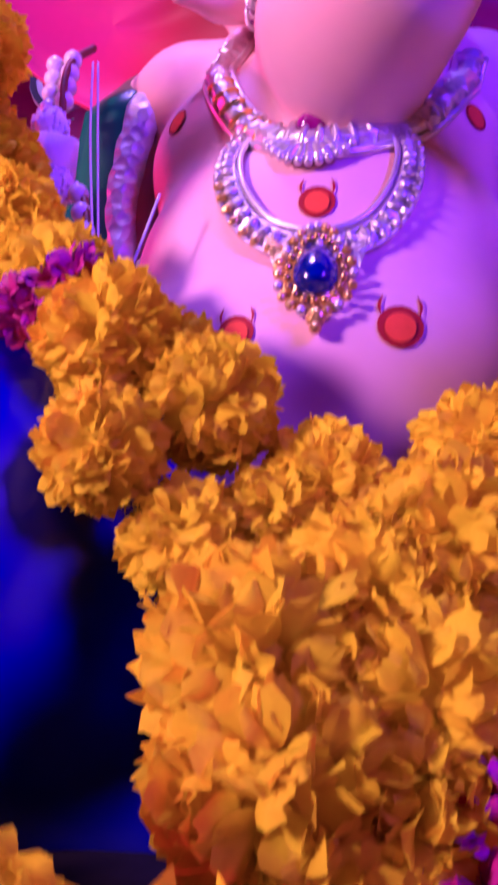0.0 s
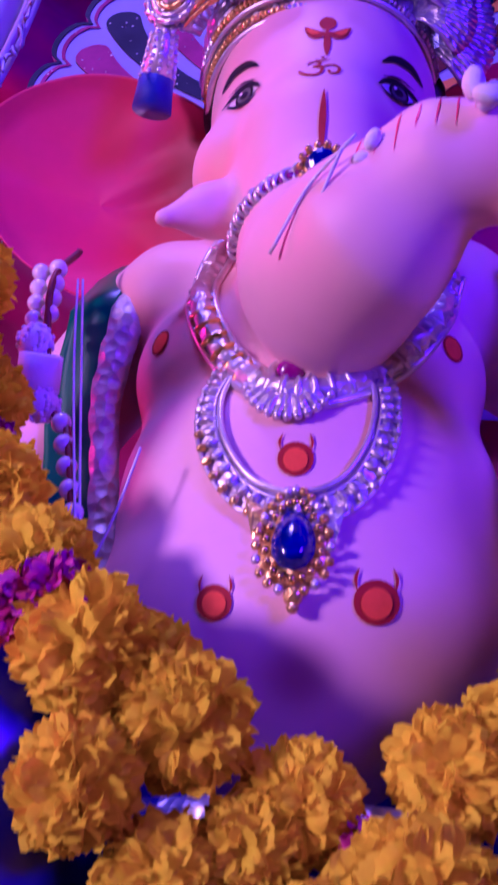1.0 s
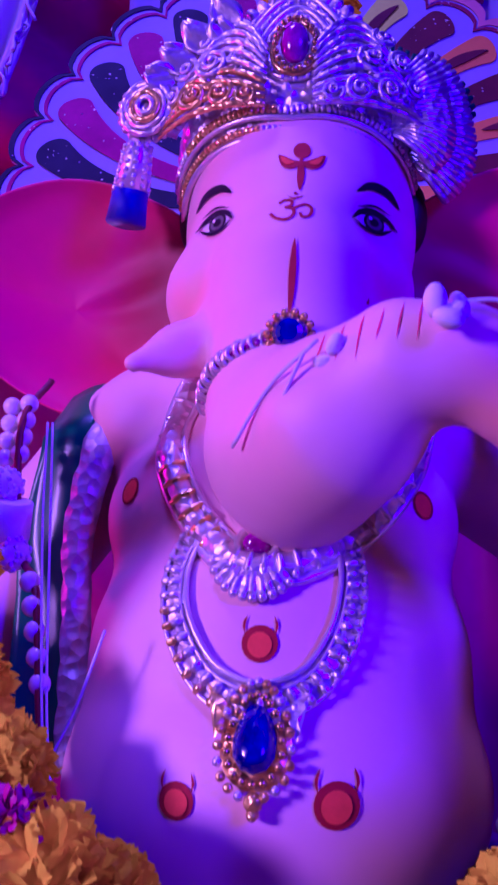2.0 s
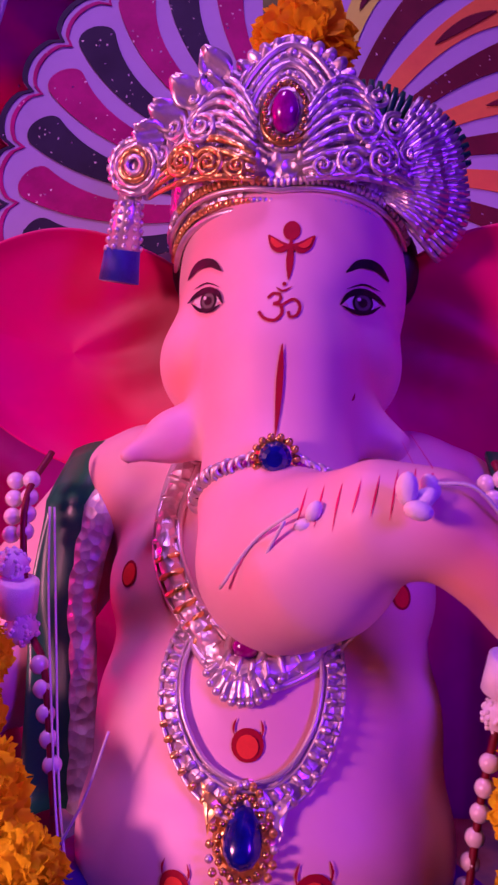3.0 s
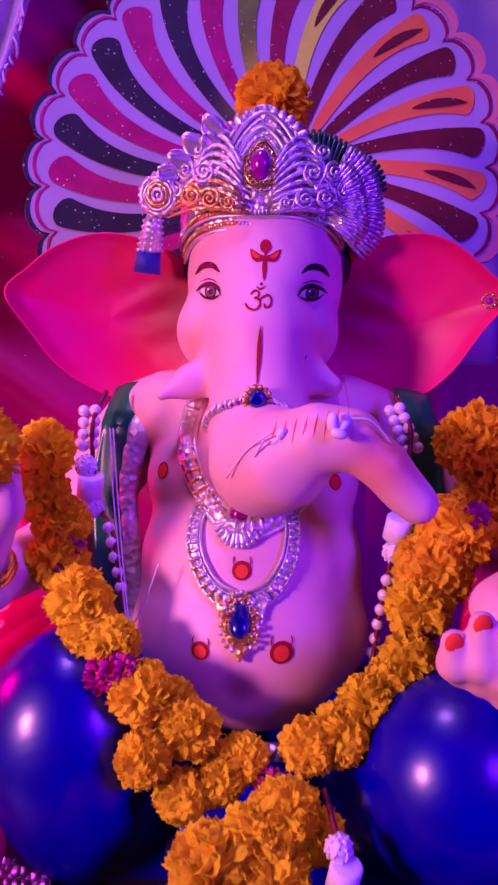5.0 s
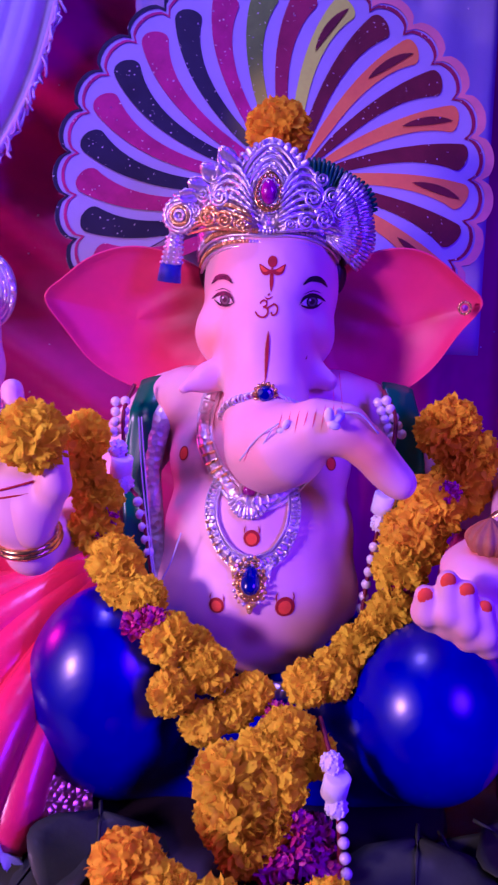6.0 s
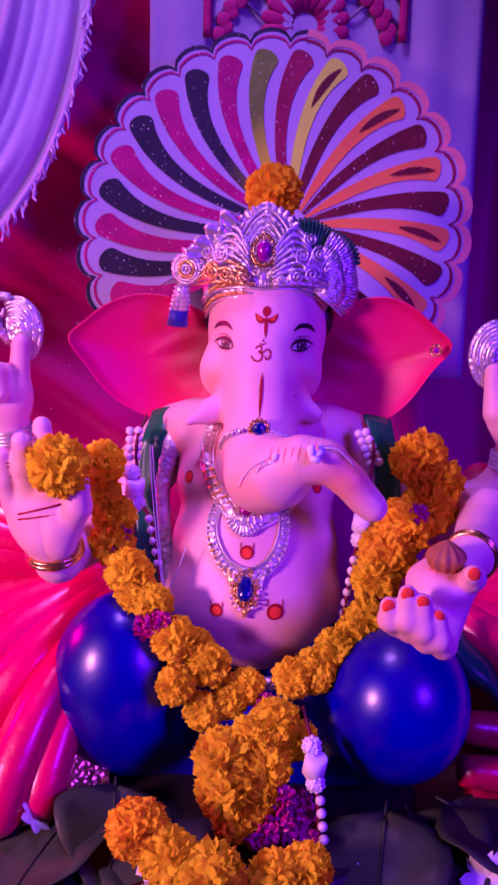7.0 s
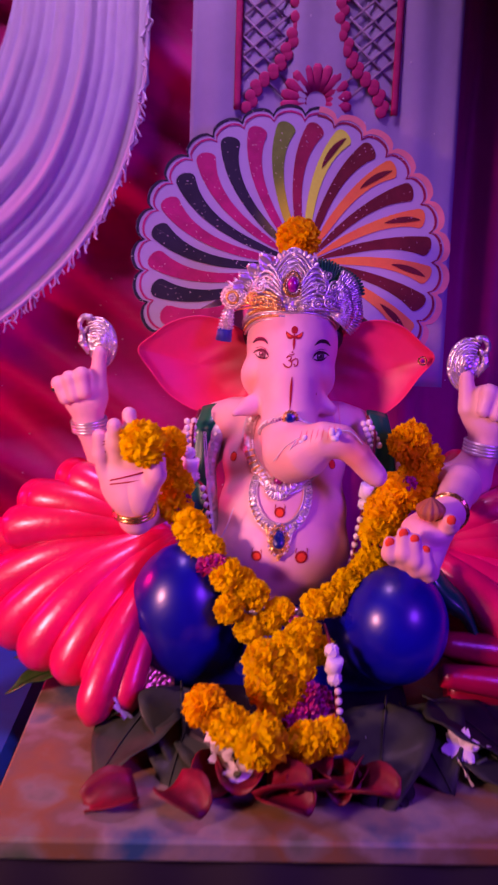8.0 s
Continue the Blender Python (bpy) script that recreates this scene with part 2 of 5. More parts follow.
# ---- geometry helpers ----
class Geo:
    """A mesh that grows piece by piece, with a material for each face."""

    def __init__(self):
        self.v, self.f, self.m, self.n = [], [], [], 0

    def add(self, verts, faces, k=0):
        verts = np.asarray(verts, float).reshape(-1, 3)
        self.v.append(verts)
        self.f += [tuple(int(i) + self.n for i in q) for q in faces]
        self.m += [k] * len(faces)
        self.n += len(verts)

    def mesh(self, name, mats, smooth=True):
        me = bpy.data.meshes.new(name)
        me.from_pydata(np.concatenate(self.v).tolist(), [], self.f)
        for m in mats:
            me.materials.append(m)
        me.polygons.foreach_set("material_index", self.m)
        me.polygons.foreach_set("use_smooth", [smooth] * len(self.f))
        me.update()
        return me

    def ball(self, c, r, k=0, seg=16, rings=10, rot=None):
        r = np.broadcast_to(np.asarray(r, float), (3,))
        th = np.linspace(0, np.pi, rings + 1)[1:-1]
        ph = np.arange(seg) * 2 * np.pi / seg
        T, P = np.meshgrid(th, ph, indexing="ij")
        pts = np.stack([np.sin(T) * np.cos(P), np.sin(T) * np.sin(P), np.cos(T)], -1).reshape(-1, 3)
        pts = np.vstack([pts, [[0, 0, 1], [0, 0, -1]]]) * r
        if rot is not None:
            pts = pts @ np.array(rot).T
        n = rings - 1
        fs = [(i * seg + j, (i + 1) * seg + j, (i + 1) * seg + (j + 1) % seg, i * seg + (j + 1) % seg) for i in range(n - 1) for j in range(seg)]
        fs += [(n * seg, j, (j + 1) % seg) for j in range(seg)]
        fs += [(n * seg + 1, (n - 1) * seg + (j + 1) % seg, (n - 1) * seg + j) for j in range(seg)]
        self.add(pts + np.asarray(c), fs, k)

    def tube(self, path, radii, k=0, seg=10, closed=False, flat=1.0, up=(0, -1, 0)):
        """A tube along path. flat squashes it across up."""
        p = np.asarray(path, float)
        n = len(p)
        radii = np.broadcast_to(np.asarray(radii, float), (n,))
        if closed:
            tan = np.roll(p, -1, 0) - np.roll(p, 1, 0)
        else:
            tan = np.gradient(p, axis=0)
        tan /= np.linalg.norm(tan, axis=1)[:, None] + 1e-12
        side = np.cross(tan, np.asarray(up, float))
        weak = np.linalg.norm(side, axis=1) < 1e-3
        side[weak] = np.cross(tan[weak], (1.0, 0.03, 0.02))
        side /= np.linalg.norm(side, axis=1)[:, None]
        nor = np.cross(side, tan)
        a = np.arange(seg) * 2 * np.pi / seg
        ring = p[:, None] + radii[:, None, None] * (np.cos(a)[None, :, None] * side[:, None] + flat * np.sin(a)[None, :, None] * nor[:, None])
        v = ring.reshape(-1, 3)
        last = n if closed else n - 1
        fs = [(i * seg + j, i * seg + (j + 1) % seg, (i + 1) % n * seg + (j + 1) % seg, (i + 1) % n * seg + j) for i in range(last) for j in range(seg)]
        if not closed:
            fs += [tuple(range(seg - 1, -1, -1)), tuple((n - 1) * seg + j for j in range(seg))]
        self.add(v, fs, k)

    def sheet(self, pts, k=0, thick=0.0):
        """A grid of points (rows, columns, 3); thick: a vector's length along -normal gives it a back and edges."""
        pts = np.asarray(pts, float)
        r, c = pts.shape[:2]
        fs = [(i * c + j, i * c + j + 1, (i + 1) * c + j + 1, (i + 1) * c + j) for i in range(r - 1) for j in range(c - 1)]
        if not thick:
            self.add(pts, fs, k)
            return
        nor = np.cross(np.gradient(pts, axis=1), np.gradient(pts, axis=0))
        nor /= np.linalg.norm(nor, axis=2)[..., None] + 1e-12
        back = pts - nor * thick
        n = r * c
        edge = [j for j in range(c)] + [i * c + c - 1 for i in range(1, r)] + [(r - 1) * c + j for j in range(c - 2, -1, -1)] + [i * c for i in range(r - 2, 0, -1)]
        fs = fs + [tuple(i + n for i in q[::-1]) for q in fs] + [(edge[i], edge[i] + n, edge[(i + 1) % len(edge)] + n, edge[(i + 1) % len(edge)]) for i in range(len(edge))]
        self.add(np.concatenate([pts.reshape(-1, 3), back.reshape(-1, 3)]), fs, k)


def part(name, geo, mats, parent=None, label="", smooth=True):
    me = geo if isinstance(geo, bpy.types.Mesh) else geo.mesh(name, mats if isinstance(mats, (list, tuple)) else [mats], smooth)
    ob = new(name, me)
    if parent:
        ob.parent = parent
    if label:
        ob["label"] = label
    return ob


def empty(name, at, label, category, group="", kind="", turn=0.0):
    ob = new(name)
    ob.empty_display_size = 0.02
    ob.matrix_world = pose(*at, 0, 0, turn)
    return tagged(ob, label, category, group, kind)


def spline(pts, n):
    """A smooth run of n points through pts (Catmull-Rom)."""
    p = np.asarray(pts, float)
    q = np.vstack([2 * p[0] - p[1], p, 2 * p[-1] - p[-2]])
    t = np.linspace(0, len(p) - 1, n)
    i = np.minimum(t.astype(int), len(p) - 2)
    u = (t - i)[:, None]
    a, b, c, d = q[i], q[i + 1], q[i + 2], q[i + 3]
    return 0.5 * (2 * b + (c - a) * u + (2 * a - 5 * b + 4 * c - d) * u ** 2 + (3 * b - a - 3 * c + d) * u ** 3)


def ring_spline(pts, n):
    p = np.asarray(pts, float)
    k = len(p)
    t = np.arange(n) * k / n
    i = t.astype(int)
    u = (t - i)[:, None]
    a, b, c, d = p[(i - 1) % k], p[i % k], p[(i + 1) % k], p[(i + 2) % k]
    return 0.5 * (2 * b + (c - a) * u + (2 * a - 5 * b + 4 * c - d) * u ** 2 + (3 * b - a - 3 * c + d) * u ** 3)


# ---- soft solids: rounded cones and ellipsoids that melt into one another ----
def solid(p, prim):
    if prim[0] == "e":
        c, r = np.asarray(prim[1]), np.asarray(prim[2])
        q = p - c
        k0 = np.linalg.norm(q / r, axis=-1)
        k1 = np.linalg.norm(q / (r * r), axis=-1) + 1e-9
        return k0 * (k0 - 1) / k1
    a, b, ra, rb = np.asarray(prim[1]), np.asarray(prim[2]), prim[3], prim[4]
    ba = b - a
    h = np.clip(((p - a) @ ba) / (ba @ ba), 0, 1)
    return np.linalg.norm(p - a - h[..., None] * ba, axis=-1) - (ra + (rb - ra) * h)


def melt(a, b, k):
    h = np.maximum(k - np.abs(a - b), 0) / k
    return np.minimum(a, b) - h * h * k / 4


def chain(nodes):
    return [("c", a[:3], b[:3], a[3], b[3]) for a, b in zip(nodes, nodes[1:])]


def field_at(p, prims, k):
    d = np.full(p.shape[:-1], 0.06)
    for s in prims:
        d = melt(d, solid(p, s), s[-1] if s[0] == "e" and len(s) == 4 else k)
    return d


def front(prims, x, z, k=0.011):
    """How far forward the solids reach at (x, z)."""
    x, z = np.broadcast_arrays(np.asarray(x, float), np.asarray(z, float))
    ys = np.linspace(-0.2, 0.12, 260)
    p = np.stack([np.broadcast_to(x[..., None], x.shape + ys.shape), np.broadcast_to(ys, x.shape + ys.shape), np.broadcast_to(z[..., None], x.shape + ys.shape)], -1)
    d = field_at(p, prims, k)
    inside = d < 0
    i = np.where(inside.any(-1), inside.argmax(-1), 200)
    i = np.maximum(i, 1)
    d1 = np.take_along_axis(d, i[..., None], -1)[..., 0]
    d0 = np.take_along_axis(d, i[..., None] - 1, -1)[..., 0]
    return ys[i - 1] + (ys[1] - ys[0]) * np.clip(d0 / (d0 - d1 + 1e-12), 0, 1)


def skin_of(prims, k, h, lo, hi):
    """The surface of the melted solids, as a net of quads of size h."""
    lo, hi = np.asarray(lo), np.asarray(hi)
    n = np.ceil((hi - lo) / h).astype(int) + 1
    F = np.full(n, 0.06, np.float32)
    for s in prims:
        if s[0] == "e":
            a, b = np.asarray(s[1]) - s[2], np.asarray(s[1]) + s[2]
        else:
            r = max(s[3], s[4])
            a, b = np.minimum(s[1], s[2]) - r, np.maximum(s[1], s[2]) + r
        i0 = np.clip(((a - 0.022 - lo) / h).astype(int), 0, n - 1)
        i1 = np.clip(((b + 0.022 - lo) / h).astype(int) + 2, 1, n)
        g = np.stack(np.meshgrid(*[lo[q] + h * np.arange(i0[q], i1[q]) for q in range(3)], indexing="ij"), -1)
        sl = tuple(slice(i0[q], i1[q]) for q in range(3))
        F[sl] = melt(F[sl], solid(g, s), k)
    S = F < 0
    cells = [S[i:n[0] - 1 + i, j:n[1] - 1 + j, l:n[2] - 1 + l] for i in (0, 1) for j in (0, 1) for l in (0, 1)]
    cnt = sum(c.astype(np.int8) for c in cells)
    act = np.argwhere((cnt > 0) & (cnt < 8))
    ids = np.full(n - 1, -1, np.int64)
    ids[tuple(act.T)] = np.arange(len(act))
    tot, num = np.zeros((len(act), 3)), np.zeros(len(act))
    corner = np.array([(i, j, l) for i in (0, 1) for j in (0, 1) for l in (0, 1)])
    for u in range(8):
        for w in range(u + 1, 8):
            if np.abs(corner[u] - corner[w]).sum() != 1:
                continue
            fu, fw = F[tuple((act + corner[u]).T)], F[tuple((act + corner[w]).T)]
            cross = (fu < 0) != (fw < 0)
            t = np.where(cross, fu / np.where(cross, fu - fw, 1), 0)[:, None]
            tot += np.where(cross[:, None], corner[u] + t * (corner[w] - corner[u]), 0)
            num += cross
    verts = lo + h * (act + tot / num[:, None])
    faces = []
    for ax in range(3):
        o1, o2 = [q for q in range(3) if q != ax]
        A = np.take(S, range(n[ax] - 1), ax)
        B = np.take(S, range(1, n[ax]), ax)
        for flip, mask in ((False, A & ~B), (True, ~A & B)):
            e = np.argwhere(mask)
            e = e[(e[:, o1] > 0) & (e[:, o2] > 0) & (e[:, o1] < n[o1] - 1) & (e[:, o2] < n[o2] - 1)]
            q = []
            for d1, d2 in ((0, 0), (1, 0), (1, 1), (0, 1)):
                f = e.copy()
                f[:, o1] -= d1
                f[:, o2] -= d2
                q.append(ids[tuple(f.T)])
            q = np.stack(q, 1)
            if flip != (ax == 1):
                q = q[:, ::-1]
            faces.append(q)
    return verts, np.concatenate(faces).tolist()


# ---- the statue ----
TORSO = [
    ("e", (0.002, -0.030, 0.166), (0.078, 0.068, 0.064)),
    ("e", (0.001, -0.016, 0.216), (0.068, 0.060, 0.052)),
    ("e", (-0.034, -0.002, 0.262), (0.036, 0.040, 0.034)),
    ("e", (0.034, -0.002, 0.262), (0.036, 0.040, 0.034)),
    ("e", (0.0, 0.008, 0.252), (0.067, 0.056, 0.066)),
    ("e", (0.001, -0.012, 0.205), (0.073, 0.062, 0.060)),
    ("c", (-0.058, 0.022, 0.300), (0.058, 0.022, 0.300), 0.030, 0.030),
]
HEAD = [
    ("e", (0.003, 0.040, 0.392), (0.053, 0.052, 0.066)),
    ("e", (-0.028, 0.016, 0.358), (0.026, 0.026, 0.028)),
    ("e", (0.028, 0.016, 0.358), (0.026, 0.026, 0.028)),
]
TRUNK = chain([(0.002, 0.010, 0.385, 0.030), (0.003, -0.012, 0.355, 0.030), (0.004, -0.019, 0.332, 0.0288), (0.006, -0.038, 0.306, 0.0295),
               (0.011, -0.064, 0.287, 0.030), (0.024, -0.084, 0.2945, 0.0260), (0.043, -0.099, 0.310, 0.0168), (0.061, -0.102, 0.3105, 0.0142),
               (0.079, -0.103, 0.2965, 0.0115), (0.090, -0.102, 0.2835, 0.0100), (0.0985, -0.102, 0.2755, 0.0112)])
TUSKS = [("c", (-0.022, -0.008, 0.337), (-0.040, -0.022, 0.328), 0.013, 0.0085), ("c", (-0.040, -0.022, 0.328), (-0.056, -0.034, 0.321), 0.0085, 0.0035),
         ("c", (0.024, -0.006, 0.341), (0.050, -0.012, 0.3265), 0.0150, 0.0072)]
ARMS = (
    chain([(-0.082, 0.034, 0.285, 0.024), (-0.136, 0.012, 0.205, 0.024), (-0.152, -0.098, 0.216, 0.0165), (-0.155, -0.108, 0.240, 0.019)])
    + chain([(-0.078, 0.036, 0.295, 0.026), (-0.170, 0.056, 0.200, 0.024), (-0.205, 0.045, 0.205, 0.024), (-0.236, 0.032, 0.288, 0.016), (-0.238, 0.030, 0.310, 0.019)])
    + chain([(0.082, 0.034, 0.285, 0.025), (0.172, 0.020, 0.232, 0.026), (0.196, -0.030, 0.250, 0.022), (0.176, -0.105, 0.244, 0.0165), (0.158, -0.128, 0.236, 0.017)])
    + chain([(0.078, 0.036, 0.295, 0.026), (0.170, 0.046, 0.225, 0.026), (0.215, 0.030, 0.240, 0.026), (0.230, 0.022, 0.285, 0.018), (0.232, 0.020, 0.310, 0.020)])
    + [("e", (-0.157, -0.112, 0.258), (0.031, 0.015, 0.032)), ("e", (-0.240, 0.028, 0.325), (0.028, 0.019, 0.028)),
       ("e", (0.149, -0.140, 0.232), (0.026, 0.030, 0.017)), ("e", (0.228, 0.018, 0.328), (0.030, 0.020, 0.030))]
)
FINGERS = (
    [("e", (-0.157, -0.112, 0.258), (0.031, 0.015, 0.032)), ("e", (-0.145, -0.118, 0.246), (0.016, 0.013, 0.022))]
    + chain([(-0.182, -0.112, 0.266, 0.0090), (-0.186, -0.116, 0.288, 0.0080), (-0.187, -0.118, 0.308, 0.0070)]) + chain([(-0.168, -0.113, 0.278, 0.0095), (-0.170, -0.118, 0.300, 0.0085), (-0.171, -0.120, 0.320, 0.0074)])
    + chain([(-0.154, -0.112, 0.282, 0.0090), (-0.158, -0.108, 0.330, 0.0074)]) + chain([(-0.140, -0.114, 0.248, 0.012), (-0.128, -0.120, 0.270, 0.0108), (-0.126, -0.122, 0.290, 0.0085)])
    + [("e", (-0.240, 0.028, 0.325), (0.028, 0.019, 0.028))]
    + chain([(-0.263, 0.030, 0.330, 0.0092), (-0.266, 0.012, 0.338, 0.0088), (-0.258, 0.008, 0.322, 0.0078)]) + chain([(-0.251, 0.030, 0.340, 0.0092), (-0.253, 0.009, 0.345, 0.0088), (-0.247, 0.005, 0.326, 0.0078)])
    + chain([(-0.238, 0.030, 0.345, 0.0092), (-0.239, 0.009, 0.350, 0.0088), (-0.235, 0.005, 0.330, 0.0078)]) + chain([(-0.224, 0.026, 0.335, 0.0105), (-0.222, 0.028, 0.374, 0.0080)])
    + [("e", (0.149, -0.140, 0.232), (0.026, 0.030, 0.017))]
    + chain([(0.132, -0.150, 0.226, 0.0095), (0.115, -0.176, 0.216, 0.0088), (0.110, -0.184, 0.222, 0.0082), (0.1085, -0.186, 0.233, 0.0064)]) + chain([(0.140, -0.154, 0.226, 0.0095), (0.125, -0.181, 0.214, 0.0088), (0.1215, -0.188, 0.224, 0.0082), (0.1205, -0.187, 0.243, 0.0064)])
    + chain([(0.150, -0.155, 0.224, 0.0095), (0.136, -0.183, 0.208, 0.0088), (0.1325, -0.189, 0.218, 0.0082), (0.1310, -0.188, 0.238, 0.0064)]) + chain([(0.160, -0.152, 0.222, 0.0092), (0.148, -0.181, 0.203, 0.0086), (0.1440, -0.187, 0.211, 0.0080), (0.1420, -0.186, 0.227, 0.0064)])
    + chain([(0.166, -0.140, 0.236, 0.0100), (0.168, -0.160, 0.246, 0.0085), (0.166, -0.168, 0.252, 0.0070)])
    + [("e", (0.228, 0.018, 0.328), (0.030, 0.020, 0.030))]
    + chain([(0.250, 0.020, 0.330, 0.0095), (0.254, 0.000, 0.340, 0.009), (0.246, -0.004, 0.324, 0.008)]) + chain([(0.238, 0.020, 0.340, 0.0095), (0.240, -0.002, 0.348, 0.009), (0.234, -0.006, 0.328, 0.008)])
    + chain([(0.224, 0.020, 0.345, 0.0095), (0.225, -0.002, 0.352, 0.009), (0.220, -0.006, 0.332, 0.008)]) + chain([(0.206, 0.015, 0.330, 0.011), (0.202, 0.018, 0.366, 0.008)])
)
LEGS = [
    ("e", (-0.0995, -0.095, 0.108), (0.060, 0.060, 0.079)),
    ("e", (0.1265, -0.115, 0.119), (0.056, 0.060, 0.063)),
    ("c", (-0.090, -0.080, 0.105), (-0.04, 0.01, 0.100), 0.050, 0.055),
    ("c", (0.115, -0.100, 0.110), (0.04, 0.00, 0.100), 0.046, 0.055),
    ("c", (-0.085, -0.085, 0.052), (0.0, -0.085, 0.040), 0.030, 0.024),
    ("c", (0.115, -0.090, 0.060), (0.03, -0.085, 0.040), 0.028, 0.024),
]
SK, EA, BL, GR, SI, GO, BR, BS, RE, OR, DK, WH, IR, SA, RU, HA, BC = range(17)
SLOTS = [SKIN, EAR, BLUE, GREEN, SILVER, GOLD, BRIGHT, BRASS, RED, ORANGE, DARK, WHITE, IRIS, SAPPHIRE, RUBY, HAIR, BROCADE]
st = Geo()
v, f = skin_of(TORSO + HEAD + TRUNK + TUSKS + ARMS, 0.011, 0.0022, (-0.30, -0.225, 0.08), (0.30, 0.12, 0.48))
st.add(v, f, SK)
v, f = skin_of(FINGERS, 0.004, 0.0016, (-0.30, -0.225, 0.16), (0.30, 0.07, 0.40))
st.add(v, f, SK)
v, f = skin_of(LEGS, 0.02, 0.003, (-0.19, -0.245, 0.0), (0.22, 0.08, 0.24))
st.add(v, f, BL)


def patch(prims, cx, cz, rx, rz, k, lift=0.0008, shape=None, n=20, turn=0.0):
    """A painted spot that follows the surface."""
    a = np.arange(n) * 2 * np.pi / n
    rad = np.ones(n) if shape is None else np.array([shape(t) for t in a])
    xs, zs = [0.0], [0.0]
    for s in (0.4, 0.75, 1.0):
        xs += list(s * rad * rx * np.cos(a))
        zs += list(s * rad * rz * np.sin(a))
    xs, zs = np.array(xs), np.array(zs)
    c, s = math.cos(turn), math.sin(turn)
    X, Z = cx + c * xs - s * zs, cz + s * xs + c * zs
    Y = front(prims, X, Z) - lift
    fs = [(0, 1 + j, 1 + (j + 1) % n) for j in range(n)]
    for q in range(2):
        fs += [(1 + q * n + j, 1 + (q + 1) * n + j, 1 + (q + 1) * n + (j + 1) % n, 1 + q * n + (j + 1) % n) for j in range(n)]
    st.add(np.stack([X, Y, Z], 1), fs, k)


def stroke(prims, pts, width, k, lift=0.0009, n=14, taper=True):
    """A painted brush stroke that follows the surface."""
    p = spline(np.asarray(pts, float), n)
    t = np.gradient(p, axis=0)
    t /= np.linalg.norm(t, axis=1)[:, None] + 1e-12
    nrm = np.stack([-t[:, 1], t[:, 0]], 1)
    w = width * (np.sin(np.linspace(0.15, np.pi - 0.15, n)) if taper else np.ones(n))
    rows = [p + nrm * (w * s)[:, None] for s in (-0.5, 0, 0.5)]
    g = []
    for r in rows:
        y = front(prims, r[:, 0], r[:, 1]) - lift
        g.append(np.stack([r[:, 0], y, r[:, 1]], 1))
    st.sheet(np.array(g), k)


FACE = HEAD + TRUNK[:3]


def spot_mark(cx, cz, s, turn=0.0, horns=True):
    """A red painted dot with an orange heart and two small horns."""
    patch(TORSO, cx, cz, 0.0062 * s, 0.0060 * s, RE, 0.0007, turn=turn)
    patch(TORSO, cx, cz - 0.0003, 0.0042 * s, 0.0042 * s, OR, 0.0012, turn=turn)
    if horns:
        for d in (-1, 1):
            stroke(TORSO, [(cx + d * 0.0052 * s, cz + 0.003 * s), (cx + d * 0.0056 * s, cz + 0.006 * s), (cx + d * 0.0046 * s, cz + 0.0090 * s)], 0.0009 * s, RE, 0.0008)


spot_mark(0.0, 0.2235, 0.95)
spot_mark(-0.0225, 0.1785, 0.9, 0.1)
spot_mark(0.0255, 0.1800, 1.1, -0.1)
for cx, cz, tn in ((-0.0555, 0.272, -0.35), (0.0545, 0.269, 0.35)):
    patch(TORSO, cx, cz, 0.0036, 0.0055, RE, 0.0004, turn=tn)
    patch(TORSO, cx, cz, 0.0028, 0.0045, OR, 0.0007, turn=tn)

# eyes and brows
for s in (-1, 1):
    ex, ez = 0.0030 + s * 0.0325, 0.3845
    patch(FACE, ex, ez, 0.0082, 0.0044, WH, 0.0007, lambda a: 1 - 0.35 * abs(math.cos(a)) ** 3 * (1 if math.sin(a) < 0 else 0.4))
    patch(FACE, ex + 0.0006, ez + 0.0002, 0.0043, 0.0044, DK, 0.0012)
    patch(FACE, ex + 0.0006, ez + 0.0002, 0.0033, 0.0034, IR, 0.0016)
    patch(FACE, ex + 0.0006, ez + 0.0002, 0.0019, 0.0019, DK, 0.0020)
    # small white dot painted high on the iris as the eye's glint
    patch(FACE, ex - 0.0010, ez + 0.0015, 0.0008, 0.0008, WH, 0.0024, n=8)
    stroke(FACE, [(ex + s * 0.0105, ez - 0.0003), (ex + s * 0.0061, ez + 0.0031), (ex, ez + 0.0049), (ex - s * 0.0052, ez + 0.0031), (ex - s * 0.0084, ez - 0.0014)], 0.0030, DK, 0.0016)
    stroke(FACE, [(ex + s * 0.0083, ez - 0.0005), (ex + s * 0.0035, ez - 0.0035), (ex - s * 0.0026, ez - 0.0037), (ex - s * 0.0077, ez - 0.0016)], 0.0020, DK, 0.0016)
    stroke(FACE, [(ex + s * 0.0078, ez + 0.0059), (ex + s * 0.0009, ez + 0.0080), (ex - s * 0.0061, ez + 0.0057)], 0.0008, DK, 0.001)
    stroke(FACE, [(ex + s * 0.0115, ez + 0.0105), (ex + s * 0.0061, ez + 0.0158), (ex - s * 0.0009, ez + 0.0165), (ex - s * 0.0065, ez + 0.0125)], 0.0042, DK, 0.001)

